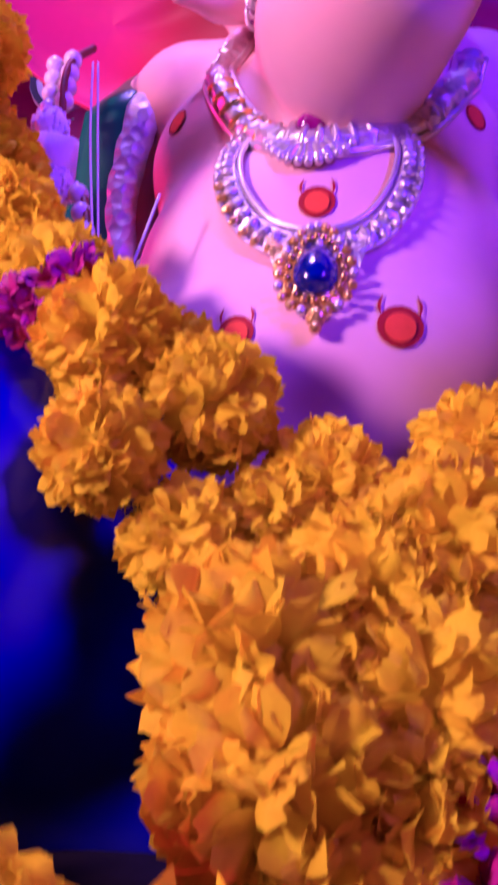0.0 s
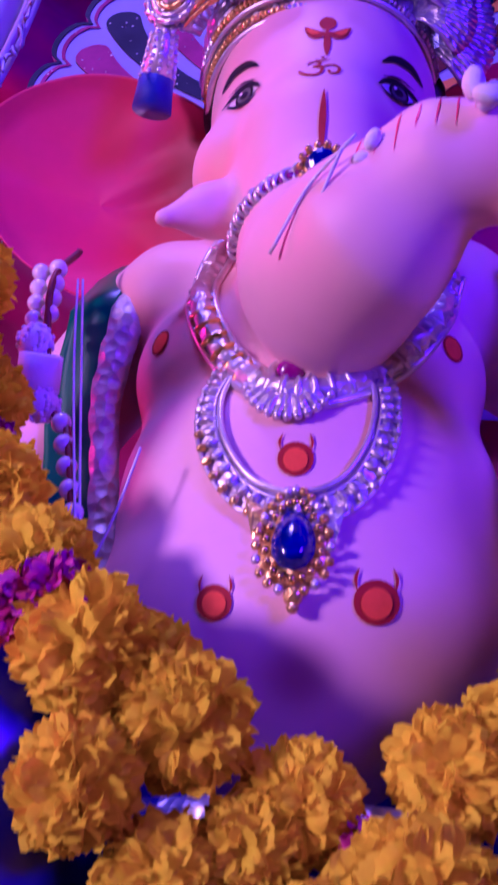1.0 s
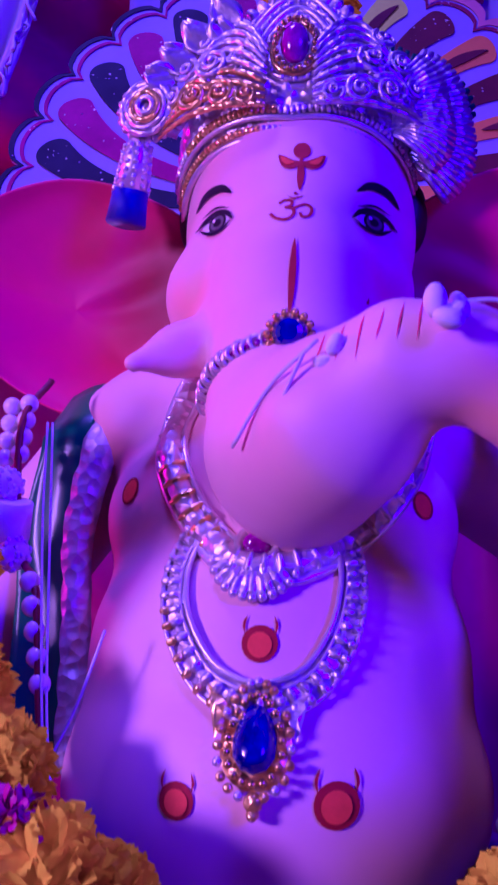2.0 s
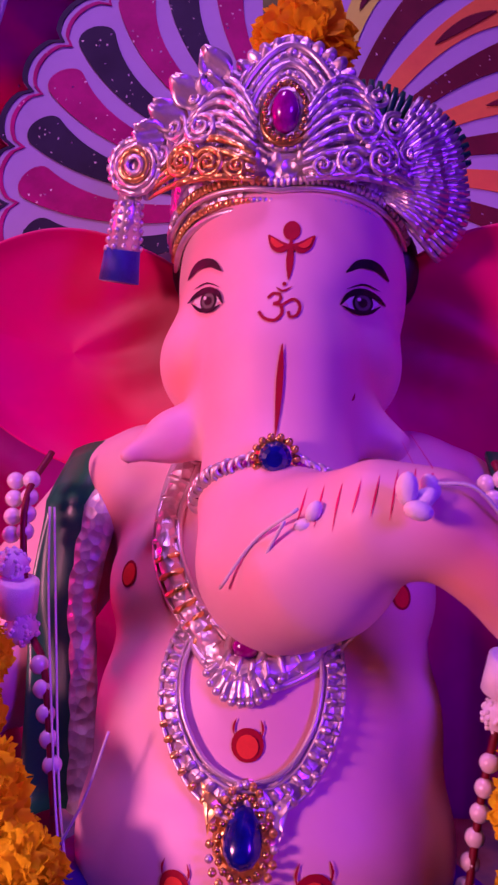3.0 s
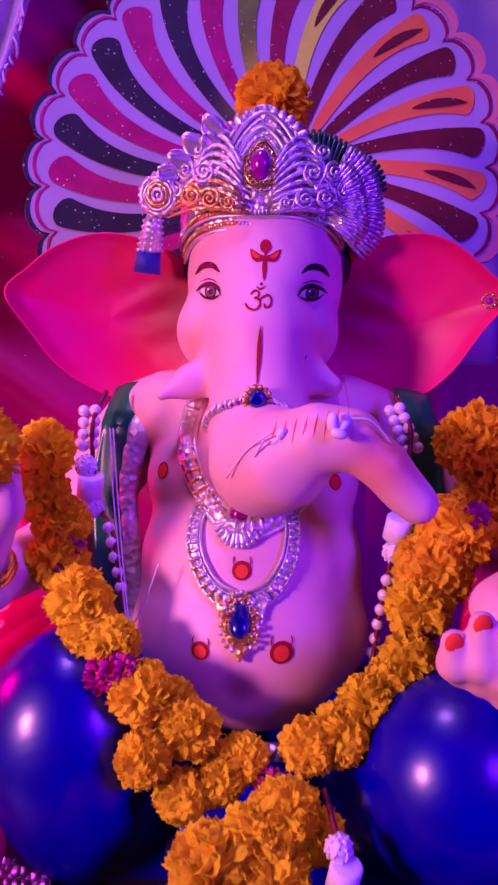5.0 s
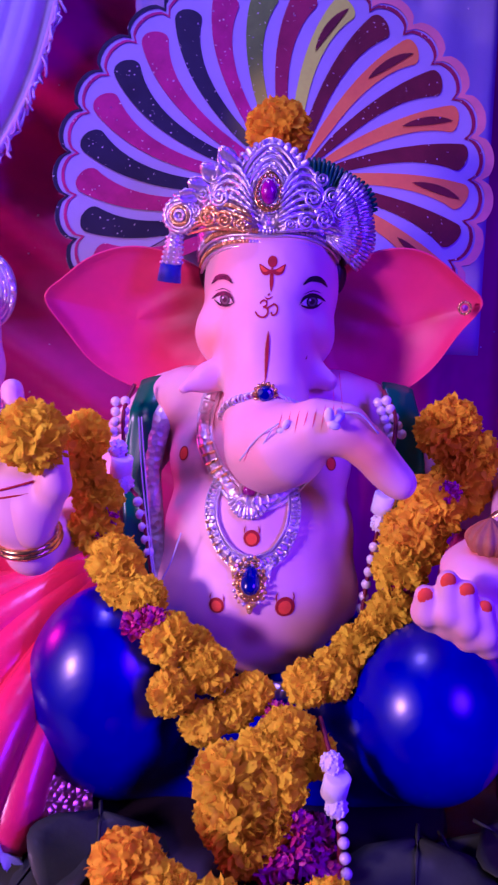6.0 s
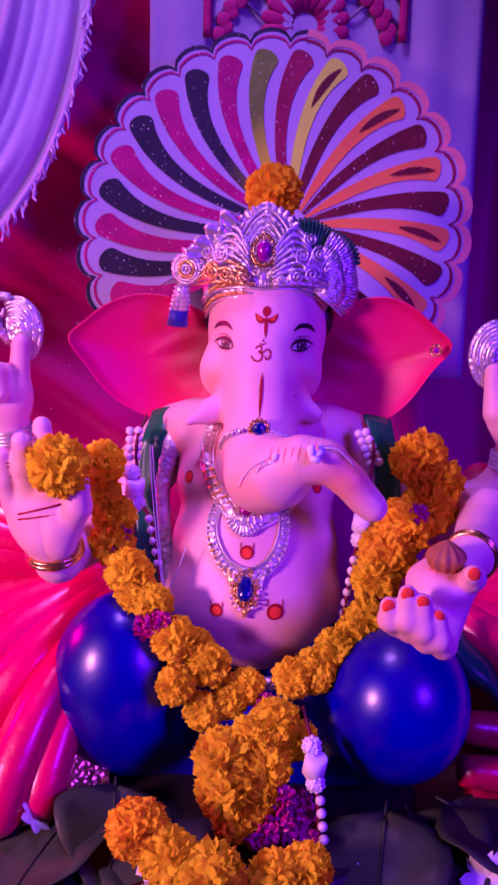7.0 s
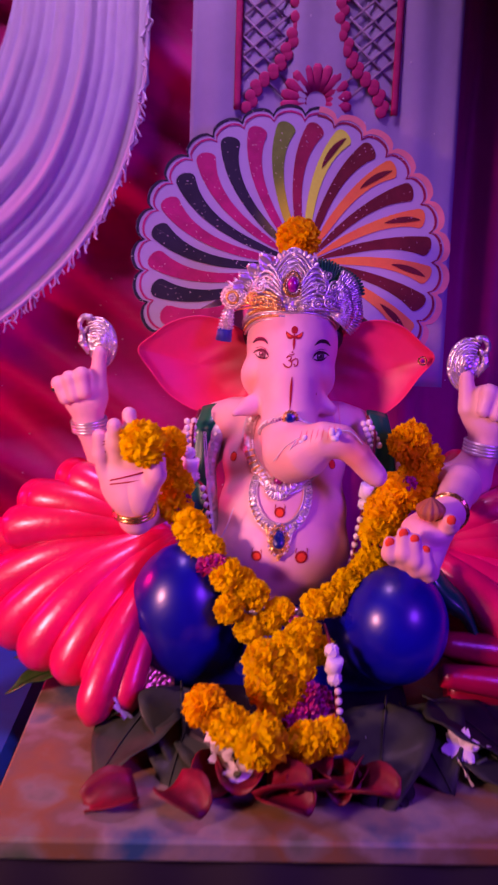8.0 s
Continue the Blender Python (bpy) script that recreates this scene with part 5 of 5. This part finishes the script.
angs = np.linspace(A0 + STEP * 0.5, A1 - STEP * 0.5, NP * 10 + 1)
t = Geo()
rows = []
for s in (0.02, 0.3, 0.6, 0.85, 1.0):
    rows.append([on_board(s * scallop(a, 0.2035, 0.0135) * math.cos(a), s * scallop(a, 0.2035, 0.0135) * math.sin(a)) for a in angs])
t.sheet(np.array(rows), 0, 0.004)
t.sheet(np.array([[on_board(x, z, -0.0005) for x in (-0.06, 0.06)] for z in (-0.505, -0.3, -0.02)])[:, ::-1], 0, 0.0035)
part("board", t, BOARD, halo, smooth=False)
for q in range(4):
    base, w, out = ((0.2020, 0.0042, 0.0008), (0.1940, 0.0030, 0.0009), (0.2000, 0.0085, 0.0008), (0.1915, 0.0034, 0.0009))[q]
    lo, hi = ((angs[:105], P_NAVY if q % 2 == 0 else P_PINK) if q < 2 else (angs[104:], P_SAL if q % 2 == 0 else P_MAG))
    t = Geo()
    rows = [[on_board((scallop(a, base, 0.0125) + d) * math.cos(a), (scallop(a, base, 0.0125) + d) * math.sin(a), out) for a in lo] for d in (-w / 2, w / 2)]
    t.sheet(np.array(rows), 0, 0.0007)
    part("border_line", t, hi, halo, smooth=False)


def print_petal(k, width, r0, r1, bend, material, lift, name="petal"):
    ae = A0 - k * STEP
    p0, p2 = np.array([0.020, -0.005]), r1 * np.array([math.cos(ae), math.sin(ae)])
    off = bend - 0.12 * math.cos(ae)
    p1 = 0.70 * RT * np.array([math.cos(ae + off), math.sin(ae + off)])
    rows = []
    for s in r0 + (1 - r0) * np.sin(np.linspace(0, math.pi / 2, 30)):
        c = (1 - s) ** 2 * p0 + 2 * s * (1 - s) * p1 + s * s * p2
        d = 2 * (1 - s) * (p1 - p0) + 2 * s * (p2 - p1)
        d /= np.linalg.norm(d)
        n = np.array([-d[1], d[0]])
        end = math.sqrt(max(0.0, 1 - max(0.0, (s - 0.93) / 0.07) ** 2))
        w = width * (0.30 + 0.20 * s + 0.50 * s ** 3) * min(1.0, s / 0.25) * end
        if name == "vein":
            w = width * math.sin(math.pi * min(1, max(0, (s - r0) / (1 - r0)))) ** 0.8
        rows.append([on_board(*(c + n * w * u), lift) for u in (0.5, 0.25, 0, -0.25, -0.5)])
    t = Geo()
    t.sheet(np.array(rows), 0, 0.0008)
    return part(name, t, material, halo, smooth=False)


for m_ in (P_GREEN, P_NAVY):
    soft_spots(m_, [(tuple(HC + HX * (0.02 if m_ == P_GREEN else -0.01) + HZ * 0.055), 0.085 if m_ == P_GREEN else 0.05, 0.9 if m_ == P_GREEN else 0.5)], (0.70, 0.80, 0.02) if m_ == P_GREEN else (0.30, 0.34, 0.02))
TINT = [P_PINK, P_NAVY] * 4 + [P_PINK, P_GREEN, P_MAG, P_YEL, P_MAR, P_ORA, P_MAR, P_ORA, P_MAR, P_ORA, P_MAR, P_ORA]
for k in range(NP):
    ob = print_petal(k, 0.0300, 0.08, RT, 0.30, TINT[k], 0.0010)
    if TINT[k] in (P_ORA, P_YEL):
        print_petal(k, 0.0080, 0.62, RT * 0.965, 0.30, P_MAR, 0.0020, "vein")

# ---- fluted pink cushion on both sides ----
def flute(o, tip, lift, r):
    o, tip = np.array(o), np.array(tip)
    mid = o * 0.45 + tip * 0.55 + np.array((0, -0.012, lift))
    p = spline([o, o * 0.72 + mid * 0.28 + (0, 0, lift * 0.25), mid, mid * 0.4 + tip * 0.6 + (0, -0.004, lift * 0.30), tip], 26)
    s = np.linspace(0, 1, 26)
    rad = r * (0.22 + 0.78 * np.sin(np.minimum(1, s * 1.12) * math.pi * 0.5)) * np.sqrt(np.clip(1 - np.maximum(0, (s - 0.86) / 0.14) ** 2, 0.03, 1))
    t = Geo()
    t.tube(p, rad, 0, 18)
    return t


for s, off in ((-1, 0.0), (1, 0.030)):
    cu = tagged(new("fluted_cushion"), "hot pink fluted satin cushion behind the statue's knee", "cushion", "pink cushions")
    o = (-0.115, -0.010, 0.165)
    for tip, lift, r in (((-0.185, 0.075, 0.262), 0.000, 0.020), ((-0.225, 0.060, 0.245), 0.004, 0.023), ((-0.272, 0.050, 0.220), 0.008, 0.026), ((-0.318, 0.035, 0.185), 0.014, 0.029), ((-0.345, 0.010, 0.135), 0.022, 0.031), ((-0.250, 0.010, 0.226), 0.010, 0.024), ((-0.298, 0.000, 0.198), 0.014, 0.026), ((-0.325, -0.012, 0.160), 0.020, 0.028),
                         ((-0.345, -0.020, 0.080), 0.030, 0.031), ((-0.318, -0.058, 0.040), 0.036, 0.031), ((-0.272, -0.100, 0.034), 0.036, 0.029), ((-0.226, -0.125, 0.030), 0.032, 0.027), ((-0.188, -0.140, 0.028), 0.026, 0.024), ((-0.160, -0.140, 0.030), 0.016, 0.021), ((-0.182, -0.192, 0.022), 0.030, 0.020), ((-0.152, -0.178, 0.026), 0.020, 0.018)):
        if s > 0 and tip[1] < -0.11:
            continue
        oo = (off - o[0] if s > 0 else o[0], o[1], o[2])
        tt = (off - tip[0] if s > 0 else tip[0], tip[1], tip[2])
        part("flute", flute(oo, tt, lift, r), PINK, cu)
    t = Geo()
    t.ball(((off + 0.225) if s > 0 else -0.225, 0.050, 0.100), (0.110, 0.070, 0.100), 0, 24, 16)
    part("stuffing", t, PINK, cu)

roll = tagged(new("satin_roll"), "dark red satin roll lying beside the statue's knee", "cushion")
SATIN = mat("dark_red_satin", (0.42, 0.008, 0.05), 0.35, 0, 0.12, 20, 0.2, (0.28, 0.005, 0.03), coat=0.3, height=0.003)
for q, (a, b, r) in enumerate((((0.176, -0.108, 0.098), (0.330, -0.070, 0.060), 0.019), ((0.178, -0.126, 0.070), (0.330, -0.095, 0.036), 0.018), ((0.190, -0.100, 0.040), (0.330, -0.060, 0.022), 0.022))):
    t = Geo()
    p = spline([a, tuple((np.array(a) + b) / 2 + (0, -0.006, 0.006)), b], 16)
    t.tube(p, r * (0.55 + 0.45 * np.sin(np.linspace(0.3, math.pi * 0.6, 16))), 0, 16)
    part("fold", t, SATIN, roll)

# ---- table ----
BACK = math.radians(5.5)


def turned(u, d, z):
    """A point of the table and backdrop, which stand at a slight angle: u to the right, d away from the front."""
    return (u * math.cos(BACK) - d * math.sin(BACK), u * math.sin(BACK) + d * math.cos(BACK), z)


def slab(u0, u1, d0, d1, z0, z1, bev=0.003):
    t = Geo()
    rows = []
    for k, z in ((bev, z0), (0, z0 + bev), (0, z1 - bev), (bev, z1)):
        rows.append([turned(u, d, z) for u, d in ((u0 + k, d0 + k), (u1 - k, d0 + k), (u1 - k, d1 - k), (u0 + k, d1 - k), (u0 + k, d0 + k))])
    t.sheet(np.array(rows), 0)
    t.add(rows[3][:4], [(0, 1, 2, 3)], 0)
    t.add(rows[0][:4], [(3, 2, 1, 0)], 0)
    return t


nt = WOOD.node_tree
ramp = nt.nodes.new("ShaderNodeValToRGB")
ramp.color_ramp.elements[0].position, ramp.color_ramp.elements[0].color = 0.34, (0.03, 0.12, 0.22, 1)
ramp.color_ramp.elements[1].position, ramp.color_ramp.elements[1].color = 0.66, (0.05, 0.14, 0.05, 1)
for pos, c in ((0.42, (0.30, 0.27, 0.22, 1)), (0.48, (0.20, 0.15, 0.08, 1)), (0.53, (0.26, 0.15, 0.05, 1)), (0.58, (0.24, 0.24, 0.16, 1))):
    e = ramp.color_ramp.elements.new(pos)
    e.color = c
nt.links.new(nt.nodes["Noise Texture"].outputs["Fac"], ramp.inputs["Fac"])
nt.links.new(ramp.outputs["Color"], nt.nodes["Hue/Saturation/Value"].inputs["Color"])
table = tagged(new("table"), "plywood table stained with coloured powder", "table")
part("tabletop", slab(-0.272, 0.80, -0.318, 0.30, -0.022, 0.0), WOOD, table, smooth=False)
for u, d in ((-0.23, -0.26), (0.75, -0.26), (-0.23, 0.25), (0.75, 0.25)):
    part("leg", slab(u - 0.02, u + 0.02, d - 0.02, d + 0.02, -0.75, -0.022), WOOD, table, smooth=False)
t = Geo()
rows = [[turned(u, -0.306 + 0.005 * math.sin(u * 55), z) for u in np.linspace(-0.268, 0.79, 80)] for z in (-0.74, -0.40, -0.0225)]
t.sheet(np.array(rows), 0, 0.003)
part("table_skirt", t, SHADE, table)
bench = tagged(new("side_bench"), "low bench covered with blue plastic sheet beside the table", "bench")
part("bench_cover", slab(-1.2, -0.30, -0.75, 0.25, -0.75, -0.06, 0.01), CYAN, bench, smooth=False)


# ---- leaves and petals on the table ----
def leaf_mesh(length, width, seed):
    rng = np.random.default_rng(seed)
    rows = []
    for i in range(15):
        tt = i / 14
        w = width * math.sin(math.pi * tt ** 0.62) ** 0.85 * (1 - 0.25 * tt) + 0.0004
        row = []
        for j in range(9):
            u = j / 4 - 1
            row.append((w * 0.5 * u, length * (tt - 0.06 * u * u * (1 - tt)), 0.006 * abs(u) ** 1.3 * math.sin(math.pi * tt) - 0.020 * tt * tt + 0.0022 * math.sin(tt * 16 + 3 * abs(u)) * abs(u)))
        rows.append(row)
    t = Geo()
    t.sheet(np.array(rows), 0, 0.0012)
    t.tube([(0, length * s, 0.0012 - 0.020 * s * s) for s in np.linspace(-0.12, 0.97, 14)], np.linspace(0.0013, 0.0004, 14), 0, 6)
    return t.mesh("betel_leaf", [LEAF])


LEAVES = [leaf_mesh(0.100, 0.100, 1), leaf_mesh(0.088, 0.100, 2), leaf_mesh(0.110, 0.094, 3)]
for k, x, y, z, rx, ry, rz, s in ((0, -0.118, -0.165, 0.040, -14, 8, 150, 1.05), (1, -0.092, -0.160, 0.052, -22, -14, 196, 1.0), (1, -0.078, -0.180, 0.034, -14, 6, 168, 0.95), (0, -0.060, -0.185, 0.022, -6, -4, 205, 0.9),
                                  (2, 0.010, -0.200, 0.014, -2, 3, 120, 1.0), (0, 0.070, -0.195, 0.020, -4, -6, 235, 1.0), (2, 0.118, -0.165, 0.050, -20, 4, 172, 1.15), (1, 0.140, -0.150, 0.040, -12, 14, 200, 1.1),
                                  (0, 0.170, -0.140, 0.046, -10, -10, 240, 1.1), (2, 0.195, -0.130, 0.030, -8, 10, 262, 1.1), (1, 0.215, -0.175, 0.020, -4, 0, 215, 0.9)):
    ob = new("betel_leaf", LEAVES[k])
    ob.matrix_world = pose(x, y, z, rx, ry, rz) @ Matrix.Diagonal((s, s, s, 1))
    tagged(ob, "dark green heart-shaped betel leaf on the table", "leaf", "betel leaves")
GLEAF = leaf_mesh(0.10, 0.07, 8)
GLEAF.materials[0] = mat("fresh_leaf", (0.03, 0.14, 0.02), 0.35, 0, 0.12, 60, 0.2, (0.015, 0.07, 0.012), coat=0.2)
for x, y, z, rx, ry, rz in ((-0.235, -0.070, 0.024, -4, 4, 120), (-0.245, -0.040, 0.028, -6, -6, 80)):
    ob = new("green_leaf", GLEAF)
    ob.matrix_world = pose(x, y, z, rx, ry, rz) @ Matrix.Diagonal((0.75, 0.75, 0.75, 1))
    tagged(ob, "fresh green leaf near the pink cushion", "leaf", "green leaves")
rp = Geo()
rp.sheet(np.array([[(0.016 * u * math.sin(math.pi * (0.25 + 0.6 * s)), 0.034 * s, 0.010 * u * u + 0.006 * math.sin(s * 3)) for u in np.linspace(-1, 1, 7)] for s in np.linspace(0, 1, 8)]), 0, 0.0008)
RP = rp.mesh("rose_petal", [PETALRED])
for q in range(15):
    ob = new("rose_petal", RP)
    x = rnd.uniform(-0.125, 0.115)
    ob.matrix_world = pose(x, -0.258 + 0.10 * x + rnd.uniform(-0.022, 0.020), 0.004 + 0.012 * rnd.random(), rnd.uniform(-15, 25), rnd.uniform(-20, 20), rnd.uniform(0, 360)) @ Matrix.Diagonal((1.45, 1.45, 1.3, 1))
    tagged(ob, "fallen dark red rose petal on the tabletop", "petal", "rose petals")

# ---- backdrop cloths ----
def cloth(name, us, zs, depth, fold, material, label, thick=0.003):
    t = Geo()
    rows = [[turned(u, depth + fold(u, z), z) for u in us] for z in zs]
    t.sheet(np.array(rows), 0, thick)
    ob = part(name, t, material)
    return tagged(ob, label, "cloth", kind="structure")


def left_folds(u, z):
    s = (u + 0.10) * 0.55 + (z - 0.75) * 0.95 + 0.22 * (u + 0.4) ** 2
    return 0.026 * math.sin(s * 36 + 1.2 * math.sin(u * 7)) + 0.009 * math.sin(s * 83 + u * 9) + 0.02 * math.sin(u * 6)


cloth("wall_cloth_left", np.linspace(-1.3, -0.02, 150), np.linspace(1.6, -0.74, 190), 0.42, left_folds, DRAPE, "magenta satin cloth gathered in sweeping folds")
cloth("wall_cloth_right", np.linspace(-0.04, 1.3, 130), np.linspace(1.6, -0.74, 60), 0.44, lambda u, z: 0.018 * math.sin(u * 46 + 0.8 * math.sin(z * 5)) + 0.008 * math.sin(u * 101 + z * 3), DRAPE_R, "wine red cloth hanging in upright folds")
panel = tagged(new("hanging_panel"), "white net cloth panel with crimson lace pattern", "cloth panel")
t = Geo()
rows = [[turned(-0.128 + 0.378 * q - (0.008 * (1 - (z - 0.30) / 0.6) if q < 0.5 else -0.010 * (1 - (z - 0.30) / 0.6)), 0.345 + 0.003 * math.sin(q * 17 + z * 4) + 0.002 * math.sin(q * 43), z) for q in np.linspace(0, 1, 50)] for z in np.linspace(1.3, 0.30, 50)]
t.sheet(np.array(rows), 0, 0.002)
part("cloth", t, PANEL, panel)


def on_panel(u, z, out=0.006):
    return np.array(turned(u, 0.345 - out, z))


def lace_line(pts, r, material, name, n=40):
    p = spline(pts, n)
    t = Geo()
    t.tube([on_panel(u, z) for u, z in p], r, 0, 6, flat=0.4)
    part(name, t, material, panel)


MX = 0.048
t = Geo()
t.ball((0, 0, 0), (0.0085, 0.0010, 0.0085), 0, 12, 5)
SCALLOP = t.mesh("lace_scallop", [LACE])
for s in (-1, 1):
    # scalloped crimson border, curving in at the top
    edge = spline([(MX + s * 0.070, 1.25), (MX + s * 0.062, 1.00), (MX + s * 0.040, 0.87), (MX + s * 0.030, 0.82), (MX + s * 0.042, 0.775), (MX + s * 0.060, 0.745), (MX + s * 0.085, 0.722), (MX + s * 0.098, 0.690)], 60)
    for q in range(0, 60, 2):
        ob = part("lace_scallop", SCALLOP, None, panel)
        ob.location = on_panel(edge[q][0] + 0.003 * (-1) ** (q // 2), edge[q][1], 0.004)
    lace_line([(MX + s * 0.112, 1.25), (MX + s * 0.112, 0.90), (MX + s * 0.112, 0.69)], 0.005, LACE, "lace_border")
    t = Geo()
    for q in range(13):
        z = 1.0 - 0.026 * q
        for d in (-1, 1):
            p = [(MX + s * (0.076 + d * 0.034), z), (MX + s * (0.076 - d * 0.034), z - 0.060)]
            if z - 0.06 < 0.69:
                continue
            t.tube([on_panel(*p[0], 0.003), on_panel(*p[1], 0.003)], 0.0020, 0, 5, flat=0.5)
    part("lace_net", t, LACEG, panel, "grey open lace lattice")
for q in range(11):
    a = math.radians(-8 + 19.6 * q)
    t = Geo()
    t.tube([on_panel(MX + r * math.cos(a), 0.705 + r * math.sin(a), 0.004) for r in (0.014, 0.032, 0.045, 0.051)], [0.003, 0.0066, 0.0074, 0.0038], 0, 8, flat=0.2)
    part("lace_petal", t, LACE, panel)
t = Geo()
t.tube([turned(u, 0.36, 1.302) for u in np.linspace(-1.3, 1.3, 12)], 0.010, 0, 10)
tagged(part("curtain_rail", t, SHADE), "thin dark rail carrying the backdrop cloths", "rail", kind="structure")

# white swag with a looped fringe
sw = tagged(new("swag_curtain"), "white satin swag curtain with a looped thread fringe", "curtain")
OUT = spline([(-0.175, 1.30), (-0.180, 1.05), (-0.186, 0.83), (-0.196, 0.69), (-0.248, 0.545), (-0.345, 0.428), (-0.465, 0.345), (-0.64, 0.29)], 90)
INN = spline([(-0.30, 1.30), (-0.335, 1.05), (-0.368, 0.83), (-0.395, 0.74), (-0.435, 0.665), (-0.505, 0.600), (-0.585, 0.540), (-0.74, 0.48)], 90)
t = Geo()
rows = []
for i in range(90):
    row = []
    for q in np.linspace(0, 1, 70):
        u, z = OUT[i] * (1 - q) + INN[i] * q
        row.append(turned(u, 0.300 + 0.012 * abs(math.sin((q + 0.035 * math.sin(q * 11 + i * 0.012)) * 4.5 * math.pi + 0.8 * math.sin(i * 0.04))) ** 0.8 + 0.0022 * math.sin(q * 83 + i * 0.05) + 0.004 * math.sin(q * 9 + i * 0.02), z))
    rows.append(row)
t.sheet(np.array(rows)[:, ::-1], 0, 0.002)
part("cloth", t, SWAG, sw)
t = Geo()
t.tube([turned(u, 0.297, z) for u, z in OUT], 0.0035, 0, 8)
part("fringe_band", t, SWAG, sw)
strands = []
for q in range(4):
    rng = np.random.default_rng(q)
    t = Geo()
    L = rng.uniform(0.016, 0.024)
    t.tube(spline([(0, 0, 0), (rng.normal(0, 0.003), -0.002, -L * 0.35), (rng.normal(0, 0.004), -0.001, -L * 0.75), (rng.normal(0.004, 0.004), 0, -L)], 8), [0.0012, 0.0013, 0.0014, 0.0014, 0.0015, 0.0016, 0.0017, 0.0012], 0, 5)
    strands.append(t.mesh("fringe_strand", [SWAG]))
pos = OUT[24:86]
fine = spline(pos, 105)
for q, (u, z) in enumerate(fine):
    ob = new("fringe_strand", strands[q % 4])
    ob.parent = sw
    ob.location = turned(u, 0.295, z)
    ob.rotation_euler = (0, rnd.uniform(-0.35, 0.35), rnd.uniform(0, 6.28))

# plain white dots standing in for the glints of sequins on the cloths
rq = random.Random(12)
t = Geo()
for q in range(150):
    u, z = rq.uniform(-0.75, -0.03), rq.uniform(0.12, 0.95)
    t.ball(turned(u, 0.42 + left_folds(u, z) - 0.0045, z), (0.0013, 0.0007, 0.0013), 0, 6, 4)
for q in range(50):
    u, z = rq.uniform(-0.12, 0.5), rq.uniform(0.25, 0.95)
    t.ball(turned(u, 0.338 if u < 0.24 else 0.405, z), (0.0012, 0.0007, 0.0012), 0, 6, 4)
tagged(part("sequins", t, WHITE), "tiny white dots for sequin glints scattered over the backdrop cloths", "sequins", kind="stuff")

# ---- room shell ----
def wall(name, pts, material, label):
    t = Geo()
    t.sheet(np.array(pts, float), 0, 0.05)
    tagged(part(name, t, material, smooth=False), label, name.split("_")[0], kind="structure")


X, Y0, Y1, Z0, Z1 = 1.9, -2.6, 0.75, -0.75, 1.95
wall("floor", [[(-X, Y0, Z0), (X, Y0, Z0)], [(-X, Y1, Z0), (X, Y1, Z0)]][::-1], FLOOR, "plain grey floor of the small tent")
wall("ceiling", [[(-X, Y0, Z1), (X, Y0, Z1)], [(-X, Y1, Z1), (X, Y1, Z1)]], SHADE, "dark cloth ceiling of the tent")
wall("wall_north", [[(-X, Y1, Z1), (X, Y1, Z1)], [(-X, Y1, Z0), (X, Y1, Z0)]], DRAPE_R, "wine red cloth wall behind the altar")
wall("wall_south", [[(X, Y0, Z1), (-X, Y0, Z1)], [(X, Y0, Z0), (-X, Y0, Z0)]], SHADE, "dark cloth wall facing the altar")
wall("wall_west", [[(-X, Y0, Z1), (-X, Y1, Z1)], [(-X, Y0, Z0), (-X, Y1, Z0)]], DRAPE, "magenta cloth side wall")
wall("wall_east", [[(X, Y1, Z1), (X, Y0, Z1)], [(X, Y1, Z0), (X, Y0, Z0)]], SHADE, "dark cloth side wall")
